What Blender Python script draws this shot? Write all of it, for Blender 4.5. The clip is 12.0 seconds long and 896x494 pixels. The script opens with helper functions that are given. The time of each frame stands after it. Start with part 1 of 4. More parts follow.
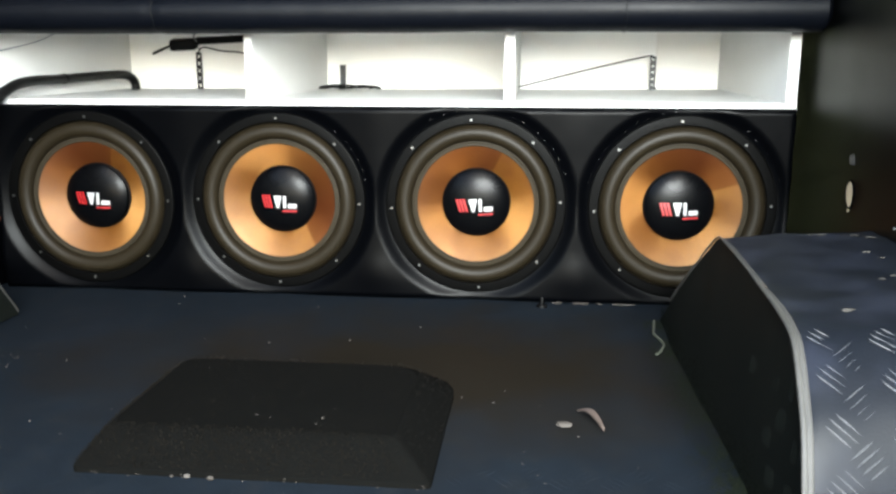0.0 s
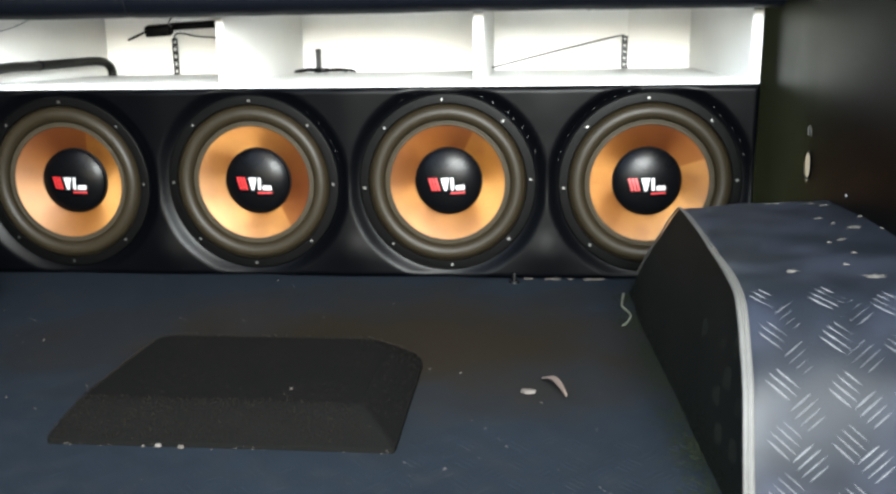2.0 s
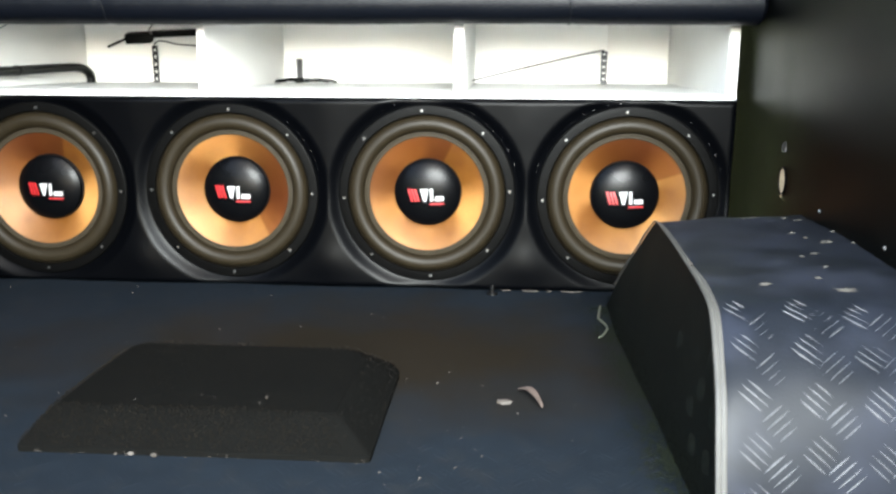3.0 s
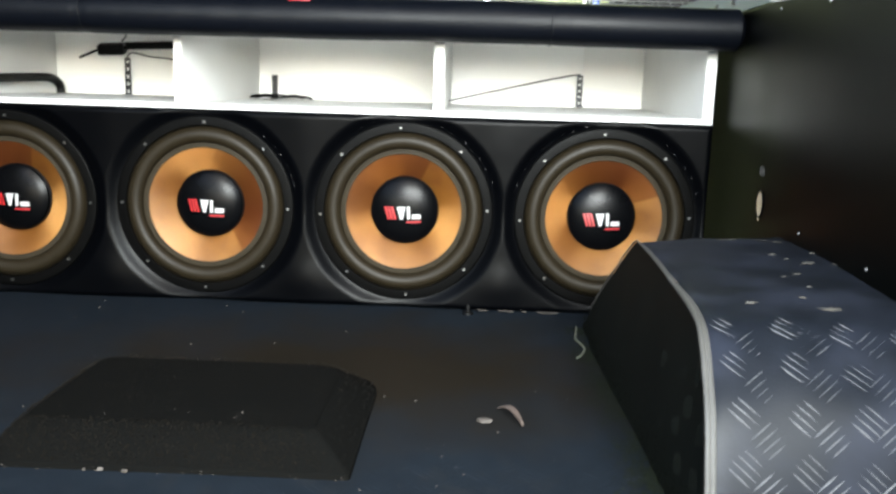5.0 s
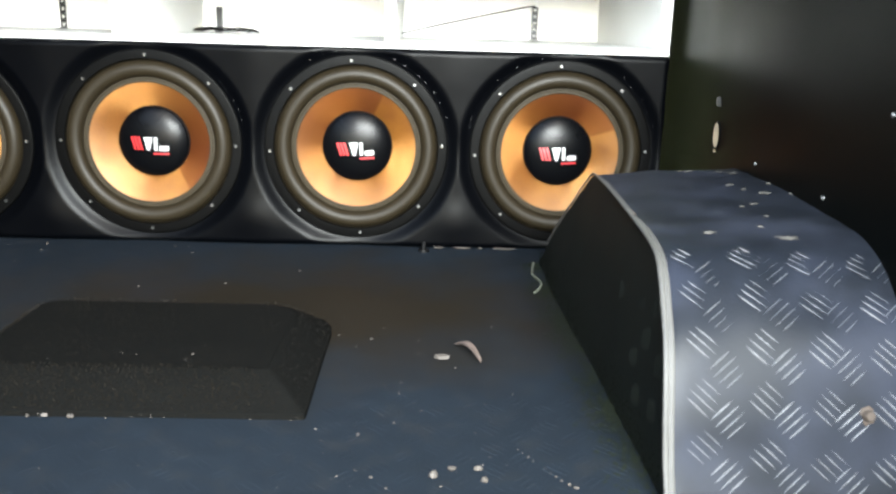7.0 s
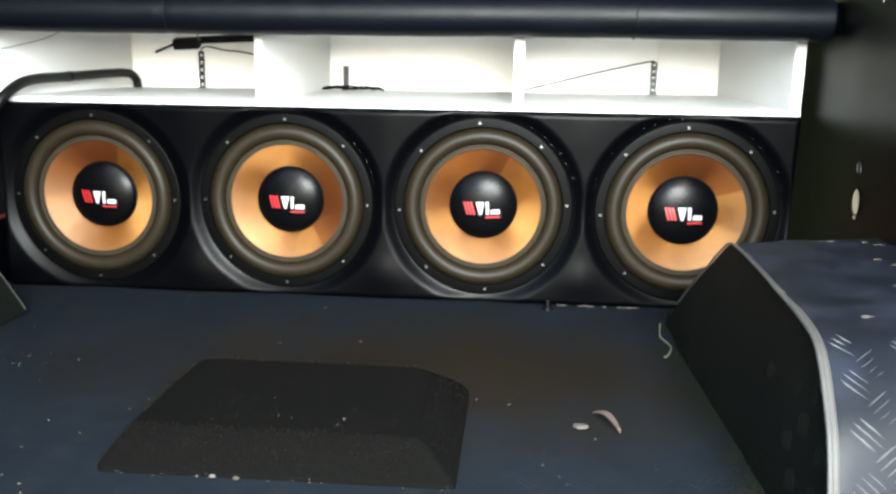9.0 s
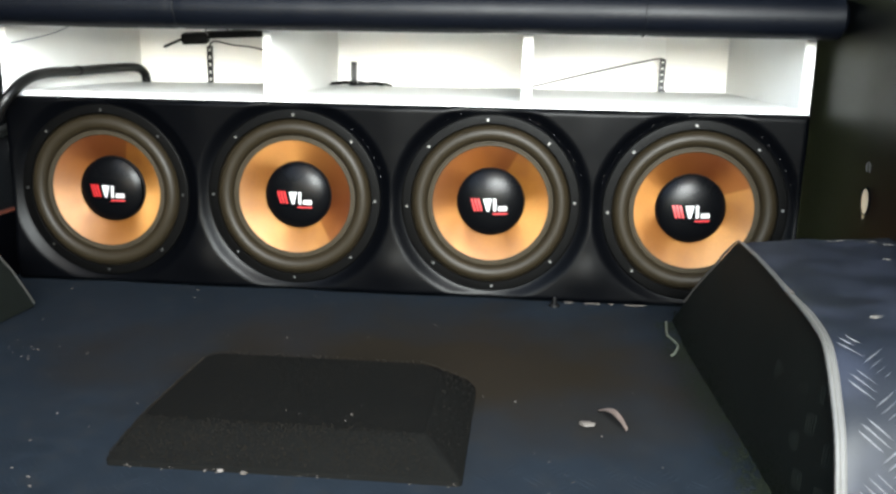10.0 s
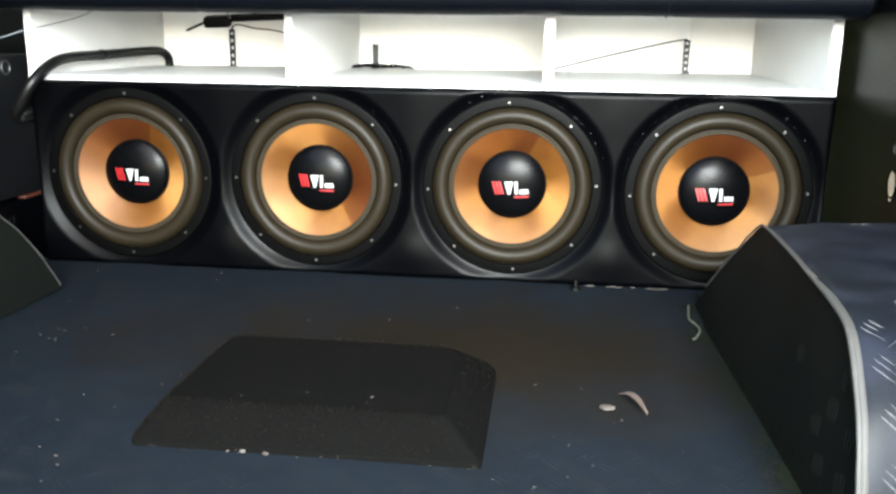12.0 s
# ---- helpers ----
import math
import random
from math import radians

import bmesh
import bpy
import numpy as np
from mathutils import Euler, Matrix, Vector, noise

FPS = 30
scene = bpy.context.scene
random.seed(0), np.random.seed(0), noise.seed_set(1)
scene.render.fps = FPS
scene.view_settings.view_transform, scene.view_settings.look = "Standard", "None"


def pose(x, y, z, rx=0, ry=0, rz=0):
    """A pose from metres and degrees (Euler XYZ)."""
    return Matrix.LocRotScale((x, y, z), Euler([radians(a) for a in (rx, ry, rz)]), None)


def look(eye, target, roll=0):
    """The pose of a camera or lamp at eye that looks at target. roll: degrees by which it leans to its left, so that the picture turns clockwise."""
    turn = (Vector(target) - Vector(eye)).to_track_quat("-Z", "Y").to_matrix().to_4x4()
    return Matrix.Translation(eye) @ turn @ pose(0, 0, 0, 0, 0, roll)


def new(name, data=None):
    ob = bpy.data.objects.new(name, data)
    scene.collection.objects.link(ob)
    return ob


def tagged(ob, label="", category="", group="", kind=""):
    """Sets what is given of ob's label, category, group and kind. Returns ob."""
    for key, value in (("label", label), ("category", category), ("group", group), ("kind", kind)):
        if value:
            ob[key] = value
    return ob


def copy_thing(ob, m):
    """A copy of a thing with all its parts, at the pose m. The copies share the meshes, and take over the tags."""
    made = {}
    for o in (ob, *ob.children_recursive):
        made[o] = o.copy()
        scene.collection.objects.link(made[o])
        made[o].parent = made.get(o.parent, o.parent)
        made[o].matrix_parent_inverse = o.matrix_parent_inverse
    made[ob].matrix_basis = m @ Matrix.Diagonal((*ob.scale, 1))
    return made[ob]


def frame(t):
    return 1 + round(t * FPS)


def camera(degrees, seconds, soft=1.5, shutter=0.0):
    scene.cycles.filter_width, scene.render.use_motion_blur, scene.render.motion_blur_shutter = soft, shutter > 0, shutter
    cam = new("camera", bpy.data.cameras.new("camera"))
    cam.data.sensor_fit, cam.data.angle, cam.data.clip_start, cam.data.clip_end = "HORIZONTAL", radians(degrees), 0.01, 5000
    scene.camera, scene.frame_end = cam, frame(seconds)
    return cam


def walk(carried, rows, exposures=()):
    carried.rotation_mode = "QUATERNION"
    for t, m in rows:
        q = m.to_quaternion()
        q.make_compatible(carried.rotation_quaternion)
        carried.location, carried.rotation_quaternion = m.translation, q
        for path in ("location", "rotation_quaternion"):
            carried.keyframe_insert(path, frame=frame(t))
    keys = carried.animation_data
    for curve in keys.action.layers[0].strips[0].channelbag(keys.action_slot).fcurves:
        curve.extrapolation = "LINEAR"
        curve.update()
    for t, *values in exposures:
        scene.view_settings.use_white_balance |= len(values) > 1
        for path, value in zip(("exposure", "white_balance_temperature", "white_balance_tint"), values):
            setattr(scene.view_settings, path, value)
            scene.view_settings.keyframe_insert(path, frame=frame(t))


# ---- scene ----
cam = camera(56.0, 12.0, soft=2.6, shutter=0.6)
PATH = [
    (0, (0.288, -1.475, 0.418), (0.09, 0.47, -0.005), 0.1),
    (0.5, (0.3, -1.478, 0.42), (0.109, 0.467, -0.005), -0.0),
    (1, (0.314, -1.489, 0.418), (0.131, 0.456, -0.012), -0.2),
    (1.5, (0.318, -1.494, 0.416), (0.14, 0.448, -0.027), -0.3),
    (2, (0.323, -1.499, 0.405), (0.146, 0.441, -0.045), -0.7),
    (2.5, (0.323, -1.504, 0.401), (0.168, 0.44, -0.042), -0.1),
    (3, (0.325, -1.502, 0.402), (0.196, 0.449, -0.018), 0.3),
    (5, (0.303, -1.495, 0.388), (0.257, 0.472, 0.028), 1.8),
    (5.5, (0.321, -1.487, 0.401), (0.329, 0.485, 0.07), 1.9),
    (6, (0.307, -1.483, 0.386), (0.351, 0.491, 0.066), 1.9),
    (6.5, (0.307, -1.468, 0.371), (0.376, 0.479, -0.084), 1.9),
    (7, (0.304, -1.473, 0.376), (0.367, 0.464, -0.118), 1.7),
    (7.5, (0.281, -1.479, 0.4), (0.299, 0.465, -0.069), 1.3),
    (7.7, (0.27, -1.482, 0.414), (0.234, 0.466, -0.037), 1.0),
    (9.3, (0.242, -1.49, 0.425), (0.083, 0.458, 0.001), 1.0),
    (9.5, (0.241, -1.49, 0.425), (0.079, 0.457, -0.001), 1.1),
    (10, (0.241, -1.491, 0.427), (0.073, 0.454, -0.008), 1.2),
    (10.5, (0.242, -1.492, 0.429), (0.061, 0.451, -0.012), 1.1),
    (11, (0.242, -1.492, 0.428), (0.046, 0.448, -0.018), 1.1),
    (11.5, (0.242, -1.491, 0.427), (0.033, 0.443, -0.035), 1.0),
    (12, (0.244, -1.491, 0.428), (0.024, 0.439, -0.048), 0.9),
]
walk(cam, [(t, look(eye, target, roll)) for t, eye, target, roll in PATH],
     [(0.0, 2.88, 6500, 5), (1.0, 2.85, 6500, 5), (1.5, 2.96, 6500, 5), (2.5, 3.30, 6500, 5), (3.2, 3.20, 6500, 5), (4.8, 2.85, 6500, 5), (5.5, 2.64, 6500, 5), (6.0, 2.54, 6500, 5), (6.4, 2.95, 6500, 5), (6.6, 3.14, 6500, 5), (7.0, 3.42, 6500, 5), (7.5, 3.32, 6500, 5), (9.5, 3.14, 6500, 5), (12.0, 3.20, 6500, 5)])

# ---- light ----
world = bpy.data.worlds.new("sky")
scene.world = world
world.use_nodes = True
wn = world.node_tree
sky = wn.nodes.new("ShaderNodeTexSky")
sky.sky_type = "NISHITA"
sky.sun_disc = False
sky.sun_elevation, sky.sun_rotation = radians(35), radians(170)
wn.links.new(sky.outputs[0], wn.nodes["Background"].inputs[0])
wn.nodes["Background"].inputs[1].default_value = 0.15


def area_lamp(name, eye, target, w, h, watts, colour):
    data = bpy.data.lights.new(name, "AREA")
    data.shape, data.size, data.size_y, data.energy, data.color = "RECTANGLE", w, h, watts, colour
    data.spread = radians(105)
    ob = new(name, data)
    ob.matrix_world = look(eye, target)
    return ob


# area lamp standing in for daylight from the open rear, behind and above the eye
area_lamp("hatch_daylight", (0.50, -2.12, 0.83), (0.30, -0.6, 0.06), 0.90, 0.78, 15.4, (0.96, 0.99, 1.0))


# ---- materials ----
def mat(name, colour, rough=0.5, metal=0.0, noise_scale=40.0, vary=0.25, bump=0.0, bump_scale=400.0, spec=0.5,
        rough_vary=0.12, coat=0.0, emit=0.0, tint=None, tint_scale=6.0, tint_low=0.5, tint_high=0.7):
    """Procedural surface: colour varied at two scales, roughness varied, fine relief, and an optional second colour."""
    m = bpy.data.materials.new(name)
    m.use_nodes = True
    nt = m.node_tree
    b = nt.nodes["Principled BSDF"]
    co = nt.nodes.new("ShaderNodeTexCoord")

    def tex(scale, detail=5.0):
        n = nt.nodes.new("ShaderNodeTexNoise")
        n.inputs["Scale"].default_value, n.inputs["Detail"].default_value = scale, detail
        nt.links.new(co.outputs["Object"], n.inputs["Vector"])
        return n

    def mixer(fac, a, bb):
        n = nt.nodes.new("ShaderNodeMix")
        n.data_type = "RGBA"
        nt.links.new(fac, n.inputs["Factor"])
        for sock, v in ((n.inputs[6], a), (n.inputs[7], bb)):
            if isinstance(v, tuple):
                sock.default_value = (*v, 1)
            else:
                nt.links.new(v, sock)
        return n.outputs[2]

    fine, broad = tex(noise_scale), tex(noise_scale * 0.12, 3.0)
    lo = tuple(c * (1 - vary) for c in colour)
    hi = tuple(min(1.0, c * (1 + vary)) for c in colour)
    out = mixer(fine.outputs["Fac"], lo, hi)
    out = mixer(broad.outputs["Fac"], tuple(c * (1 - vary * 0.5) for c in colour), out)
    if tint:
        st = tex(tint_scale, 6.0)
        ramp = nt.nodes.new("ShaderNodeMapRange")
        ramp.inputs["From Min"].default_value, ramp.inputs["From Max"].default_value = tint_low, tint_high
        nt.links.new(st.outputs["Fac"], ramp.inputs["Value"])
        out = mixer(ramp.outputs[0], out, tint)
    nt.links.new(out, b.inputs["Base Color"])
    rr = nt.nodes.new("ShaderNodeMapRange")
    rr.inputs["To Min"].default_value, rr.inputs["To Max"].default_value = max(0.02, rough - rough_vary), min(1.0, rough + rough_vary)
    nt.links.new(broad.outputs["Fac"], rr.inputs["Value"])
    nt.links.new(rr.outputs[0], b.inputs["Roughness"])
    b.inputs["Metallic"].default_value = metal
    b.inputs["Specular IOR Level"].default_value = spec
    b.inputs["Coat Weight"].default_value = coat
    if bump:
        bn, bt = nt.nodes.new("ShaderNodeBump"), tex(bump_scale, 3.0)
        bn.inputs["Strength"].default_value, bn.inputs["Distance"].default_value = bump, 0.001
        nt.links.new(bt.outputs["Fac"], bn.inputs["Height"])
        nt.links.new(bn.outputs[0], b.inputs["Normal"])
    if emit:
        nt.links.new(out, b.inputs["Emission Color"])
        b.inputs["Emission Strength"].default_value = emit
    return m


VINYL = mat("black vinyl", (0.00034, 0.00041, 0.00062), 0.33, bump=0.06, bump_scale=900, spec=0.039, rough_vary=0.06)
ROLL_VINYL = mat("roll vinyl", (0.001, 0.0014, 0.0025), 0.42, spec=0.0828, bump=0.3, bump_scale=700)
WALL_VINYL = mat("wall vinyl", (0.00062, 0.00083, 0.00076), 0.34, spec=0.056, bump=0.5, bump_scale=500)
SIDE_VINYL = mat("side vinyl", (0.0015, 0.0018, 0.0023), 0.6, spec=0.103, bump=0.3, bump_scale=700)
MAT_RUBBER = mat("floor rubber", (0.0053, 0.0073, 0.0100), 0.62, spec=0.030, vary=0.5, bump=0.35, bump_scale=500, tint=(0.0067, 0.0079, 0.0095), tint_scale=30, tint_low=0.52, tint_high=0.72)
# bluish patches paint worn rubber and blotchy blue reflections alike
ARCH_RUBBER = mat("arch rubber", (0.0034, 0.0043, 0.0064), 0.53, vary=0.5, spec=0.078, bump=0.2, bump_scale=450, rough_vary=0.2, tint=(0.0098, 0.0114, 0.0172), tint_scale=15, tint_low=0.42, tint_high=0.78)
CARPET = mat("pad carpet", (0.0021, 0.0022, 0.0021), 0.95, spec=0.0138, bump=0.9, bump_scale=1200, tint=(0.004, 0.0033, 0.0025), tint_scale=420, tint_low=0.5, tint_high=0.8)
SIDE_RUBBER = mat("arch side rubber", (0.0034, 0.0042, 0.0035), 0.6, spec=0.076, bump=0.35, bump_scale=500)
DIRT = mat("dried dirt", (0.031, 0.0276, 0.023), 0.9, vary=0.5, noise_scale=250)
FIBRE = mat("carpet fibre", (0.0056, 0.0047, 0.0036), 0.95, spec=0.0345, vary=0.6, noise_scale=300)
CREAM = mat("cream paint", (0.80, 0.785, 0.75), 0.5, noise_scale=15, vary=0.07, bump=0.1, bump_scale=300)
# same white paint, darkened so lamp-facing dividers and ends don't glare
WHITE_DIMMED = mat("satin white paint", (0.58, 0.575, 0.56), 0.5, noise_scale=15, vary=0.08, bump=0.1, bump_scale=300)
# white paint darkened to stand in for grazing light on the shelf floor
WHITE_SHADED = mat("dusty white paint", (0.50, 0.50, 0.485), 0.45, noise_scale=12, vary=0.10, bump=0.1, bump_scale=300)
# worn ribs; the pale colour also paints in their bright sheen
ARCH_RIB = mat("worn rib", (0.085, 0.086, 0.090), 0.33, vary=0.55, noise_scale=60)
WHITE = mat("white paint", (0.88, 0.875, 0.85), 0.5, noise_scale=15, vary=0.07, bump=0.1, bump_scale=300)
TRIM = mat("trim cord", (0.026, 0.025, 0.023), 0.6, vary=0.5, noise_scale=120)
FLANGE = mat("basket black", (0.00083, 0.00083, 0.00083), 0.42, spec=0.0262, bump=0.15, bump_scale=1500)
RUBBER = mat("surround rubber", (0.0076, 0.0057, 0.003), 0.48, vary=0.25, spec=0.103)
STITCH = mat("stitched ring", (0.017, 0.0138, 0.009), 0.6, spec=0.0552, vary=0.5, noise_scale=500)
CAP = mat("dust cap", (0.00062, 0.00069, 0.0009), 0.29, vary=0.1, spec=0.0621)
RED = mat("red print", (0.1794, 0.0055, 0.0069), 0.4, vary=0.08)
PRINT = mat("white print", (0.2346, 0.2346, 0.2346), 0.4, vary=0.03)
STEEL = mat("bright steel", (0.207, 0.207, 0.207), 0.28, metal=1.0, vary=0.1)
SCREW = mat("zinc screw", (0.1173, 0.1173, 0.1138), 0.42, metal=1.0, vary=0.3, noise_scale=300)
DARK_STEEL = mat("dark steel", (0.0345, 0.0345, 0.036), 0.45, metal=0.6, vary=0.3)
PLATE = mat("grey plate", (0.117, 0.135, 0.153), 0.5, vary=0.15)
HOSE = mat("hose rubber", (0.0021, 0.0021, 0.0021), 0.40, vary=0.2, spec=0.207)
WOOD = mat("bare plywood", (0.4692, 0.3588, 0.2346), 0.8, vary=0.3, noise_scale=150)
LEAF = mat("dry leaf", (0.033, 0.021, 0.016), 0.8, vary=0.35, noise_scale=200)
CHIP = mat("pale chip", (0.025, 0.02, 0.016), 0.8, vary=0.2, noise_scale=300)
THREAD = mat("pale thread", (0.0345, 0.039, 0.026), 0.8, vary=0.3)
GREENISH = mat("green grime", (0.0085, 0.0108, 0.0066), 0.95, spec=0.0345, vary=0.6, noise_scale=120)
ORANGE = mat("orange strip", (0.0345, 0.0076, 0.0034), 0.5)
RUST = mat("rust", (0.017, 0.0097, 0.0052), 0.9, vary=0.6, noise_scale=180)
BLUE = mat("blue clip", (0.0207, 0.0483, 0.207), 0.4)
SIGN = mat("sign board", (0.495, 0.477, 0.477), 0.5, vary=0.06)
BLACK = mat("black plastic", (0.0011, 0.0011, 0.0012), 0.5, spec=0.103)
PAPER = mat("packet", (0.6, 0.6, 0.56), 0.6)
SHEET = mat("yellow green sheet", (0.42, 0.46, 0.20), 0.6, vary=0.2, noise_scale=8)


def cone_material():
    """Woven glass-fibre cone: amber resin over two crossed families of shiny threads."""
    # red-brown noise in the base colour stands in for uneven sheen
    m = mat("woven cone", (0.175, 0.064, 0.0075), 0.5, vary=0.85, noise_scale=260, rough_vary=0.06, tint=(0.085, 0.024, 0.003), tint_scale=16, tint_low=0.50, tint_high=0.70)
    nt = m.node_tree
    b = nt.nodes["Principled BSDF"]
    co = nt.nodes.new("ShaderNodeTexCoord")
    # painted loss of sheen: darker sector in the colour, hard edge at its start
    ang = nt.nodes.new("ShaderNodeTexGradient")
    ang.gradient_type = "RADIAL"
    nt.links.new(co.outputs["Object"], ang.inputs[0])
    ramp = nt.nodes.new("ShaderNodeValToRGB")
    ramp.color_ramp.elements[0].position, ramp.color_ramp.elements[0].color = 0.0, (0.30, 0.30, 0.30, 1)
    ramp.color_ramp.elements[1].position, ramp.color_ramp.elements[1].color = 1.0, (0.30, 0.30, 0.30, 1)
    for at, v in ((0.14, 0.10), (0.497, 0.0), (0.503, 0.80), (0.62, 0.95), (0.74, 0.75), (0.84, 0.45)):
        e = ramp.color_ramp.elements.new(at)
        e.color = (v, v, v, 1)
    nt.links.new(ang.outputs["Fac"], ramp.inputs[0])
    mark = nt.nodes.new("ShaderNodeMix")
    mark.data_type = "RGBA"
    mark.inputs[7].default_value = (0.058, 0.0125, 0.0014, 1)
    nt.links.new(ramp.outputs[0], mark.inputs["Factor"])
    nt.links.new(b.inputs["Base Color"].links[0].from_socket, mark.inputs[6])
    nt.links.new(mark.outputs[2], b.inputs["Base Color"])
    waves, sheens = [], []
    for turn, way in ((35, (0.82, 0.57, 0)), (-55, (-0.57, 0.82, 0))):
        mp = nt.nodes.new("ShaderNodeMapping")
        mp.inputs["Rotation"].default_value = (0, 0, radians(turn))
        w = nt.nodes.new("ShaderNodeTexWave")
        w.inputs["Scale"].default_value = 115
        w.inputs["Distortion"].default_value = 2.5
        nt.links.new(co.outputs["Object"], mp.inputs[0])
        nt.links.new(mp.outputs[0], w.inputs[0])
        waves.append(w)
        tr = nt.nodes.new("ShaderNodeVectorTransform")
        tr.vector_type, tr.convert_from, tr.convert_to = "VECTOR", "OBJECT", "WORLD"
        tr.inputs[0].default_value = way
        gl = nt.nodes.new("ShaderNodeBsdfAnisotropic")
        # thread gloss colour darkens along the same painted sheen sector
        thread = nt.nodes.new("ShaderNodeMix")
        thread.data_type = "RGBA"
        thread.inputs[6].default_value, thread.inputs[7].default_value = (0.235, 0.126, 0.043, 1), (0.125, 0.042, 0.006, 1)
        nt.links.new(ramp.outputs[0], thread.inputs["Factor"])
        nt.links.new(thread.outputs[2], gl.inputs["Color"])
        gl.inputs["Roughness"].default_value = 0.42
        gl.inputs["Anisotropy"].default_value = 0.85
        nt.links.new(tr.outputs[0], gl.inputs["Tangent"])
        sheens.append(gl)
    add = nt.nodes.new("ShaderNodeMath")
    nt.links.new(waves[0].outputs["Fac"], add.inputs[0])
    nt.links.new(waves[1].outputs["Fac"], add.inputs[1])
    bn = nt.nodes.new("ShaderNodeBump")
    bn.inputs["Strength"].default_value, bn.inputs["Distance"].default_value = 0.35, 0.0005
    nt.links.new(add.outputs[0], bn.inputs["Height"])
    for n in (b, *sheens):
        nt.links.new(bn.outputs[0], n.inputs["Normal"])
    both = nt.nodes.new("ShaderNodeMixShader")
    both.inputs[0].default_value = 0.30
    nt.links.new(sheens[0].outputs[0], both.inputs[1])
    nt.links.new(sheens[1].outputs[0], both.inputs[2])
    whole = nt.nodes.new("ShaderNodeMixShader")
    whole.inputs[0].default_value = 0.52
    nt.links.new(b.outputs[0], whole.inputs[1])
    nt.links.new(both.outputs[0], whole.inputs[2])
    nt.links.new(whole.outputs[0], nt.nodes["Material Output"].inputs[0])
    return m


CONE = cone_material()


def brown_middle(m):
    """A darker brown lies over the middle of the load floor and thins out towards the hatch and the sides."""
    nt = m.node_tree
    b = nt.nodes["Principled BSDF"]
    co = nt.nodes.new("ShaderNodeTexCoord")
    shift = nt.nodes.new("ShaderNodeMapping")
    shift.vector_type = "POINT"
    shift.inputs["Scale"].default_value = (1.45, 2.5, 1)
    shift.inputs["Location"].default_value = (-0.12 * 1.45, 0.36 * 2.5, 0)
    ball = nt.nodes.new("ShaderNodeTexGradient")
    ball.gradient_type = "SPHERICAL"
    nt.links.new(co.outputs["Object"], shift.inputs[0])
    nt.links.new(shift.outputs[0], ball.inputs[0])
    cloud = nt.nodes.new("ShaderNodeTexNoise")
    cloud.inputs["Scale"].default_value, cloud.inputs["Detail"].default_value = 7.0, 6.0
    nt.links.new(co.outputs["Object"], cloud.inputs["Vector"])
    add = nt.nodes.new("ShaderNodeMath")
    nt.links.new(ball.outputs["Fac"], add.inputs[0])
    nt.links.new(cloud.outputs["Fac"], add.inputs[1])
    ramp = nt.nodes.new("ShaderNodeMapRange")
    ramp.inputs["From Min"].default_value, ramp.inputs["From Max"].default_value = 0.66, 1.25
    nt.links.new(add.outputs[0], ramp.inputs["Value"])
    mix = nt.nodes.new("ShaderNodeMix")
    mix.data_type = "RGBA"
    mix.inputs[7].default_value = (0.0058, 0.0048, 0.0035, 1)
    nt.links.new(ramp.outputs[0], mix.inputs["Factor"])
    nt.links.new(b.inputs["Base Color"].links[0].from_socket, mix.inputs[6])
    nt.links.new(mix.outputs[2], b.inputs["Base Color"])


brown_middle(MAT_RUBBER)


# ---- building helpers ----
def part(name, bm, material, parent=None, label="", smooth=True):
    me = bpy.data.meshes.new(name)
    bmesh.ops.recalc_face_normals(bm, faces=bm.faces)
    if smooth:
        for f in bm.faces:
            f.smooth = True
        me_sharp = [e for e in bm.edges if len(e.link_faces) == 2 and e.calc_face_angle(0) > 0.6]
        for e in me_sharp:
            e.smooth = False
    bm.to_mesh(me)
    bm.free()
    me.materials.append(material)
    ob = new(name, me)
    if parent:
        ob.parent = parent
    if label:
        ob["label"] = label
    return ob


def empty(name, at=(0, 0, 0)):
    ob = new(name)
    ob.location = at
    ob.empty_display_size = 0.05
    return ob


def box_bm(x0, x1, y0, y1, z0, z1, bevel=0.0, bm=None):
    bm = bm or bmesh.new()
    made = bmesh.ops.create_cube(bm, size=1.0)["verts"]
    for v in made:
        v.co = ((x0 + x1) / 2 + v.co.x * (x1 - x0), (y0 + y1) / 2 + v.co.y * (y1 - y0), (z0 + z1) / 2 + v.co.z * (z1 - z0))
    if bevel:
        edges = list({e for v in made for e in v.link_edges})
        bmesh.ops.bevel(bm, geom=edges, offset=bevel, segments=2, affect="EDGES", profile=0.5)
    return bm


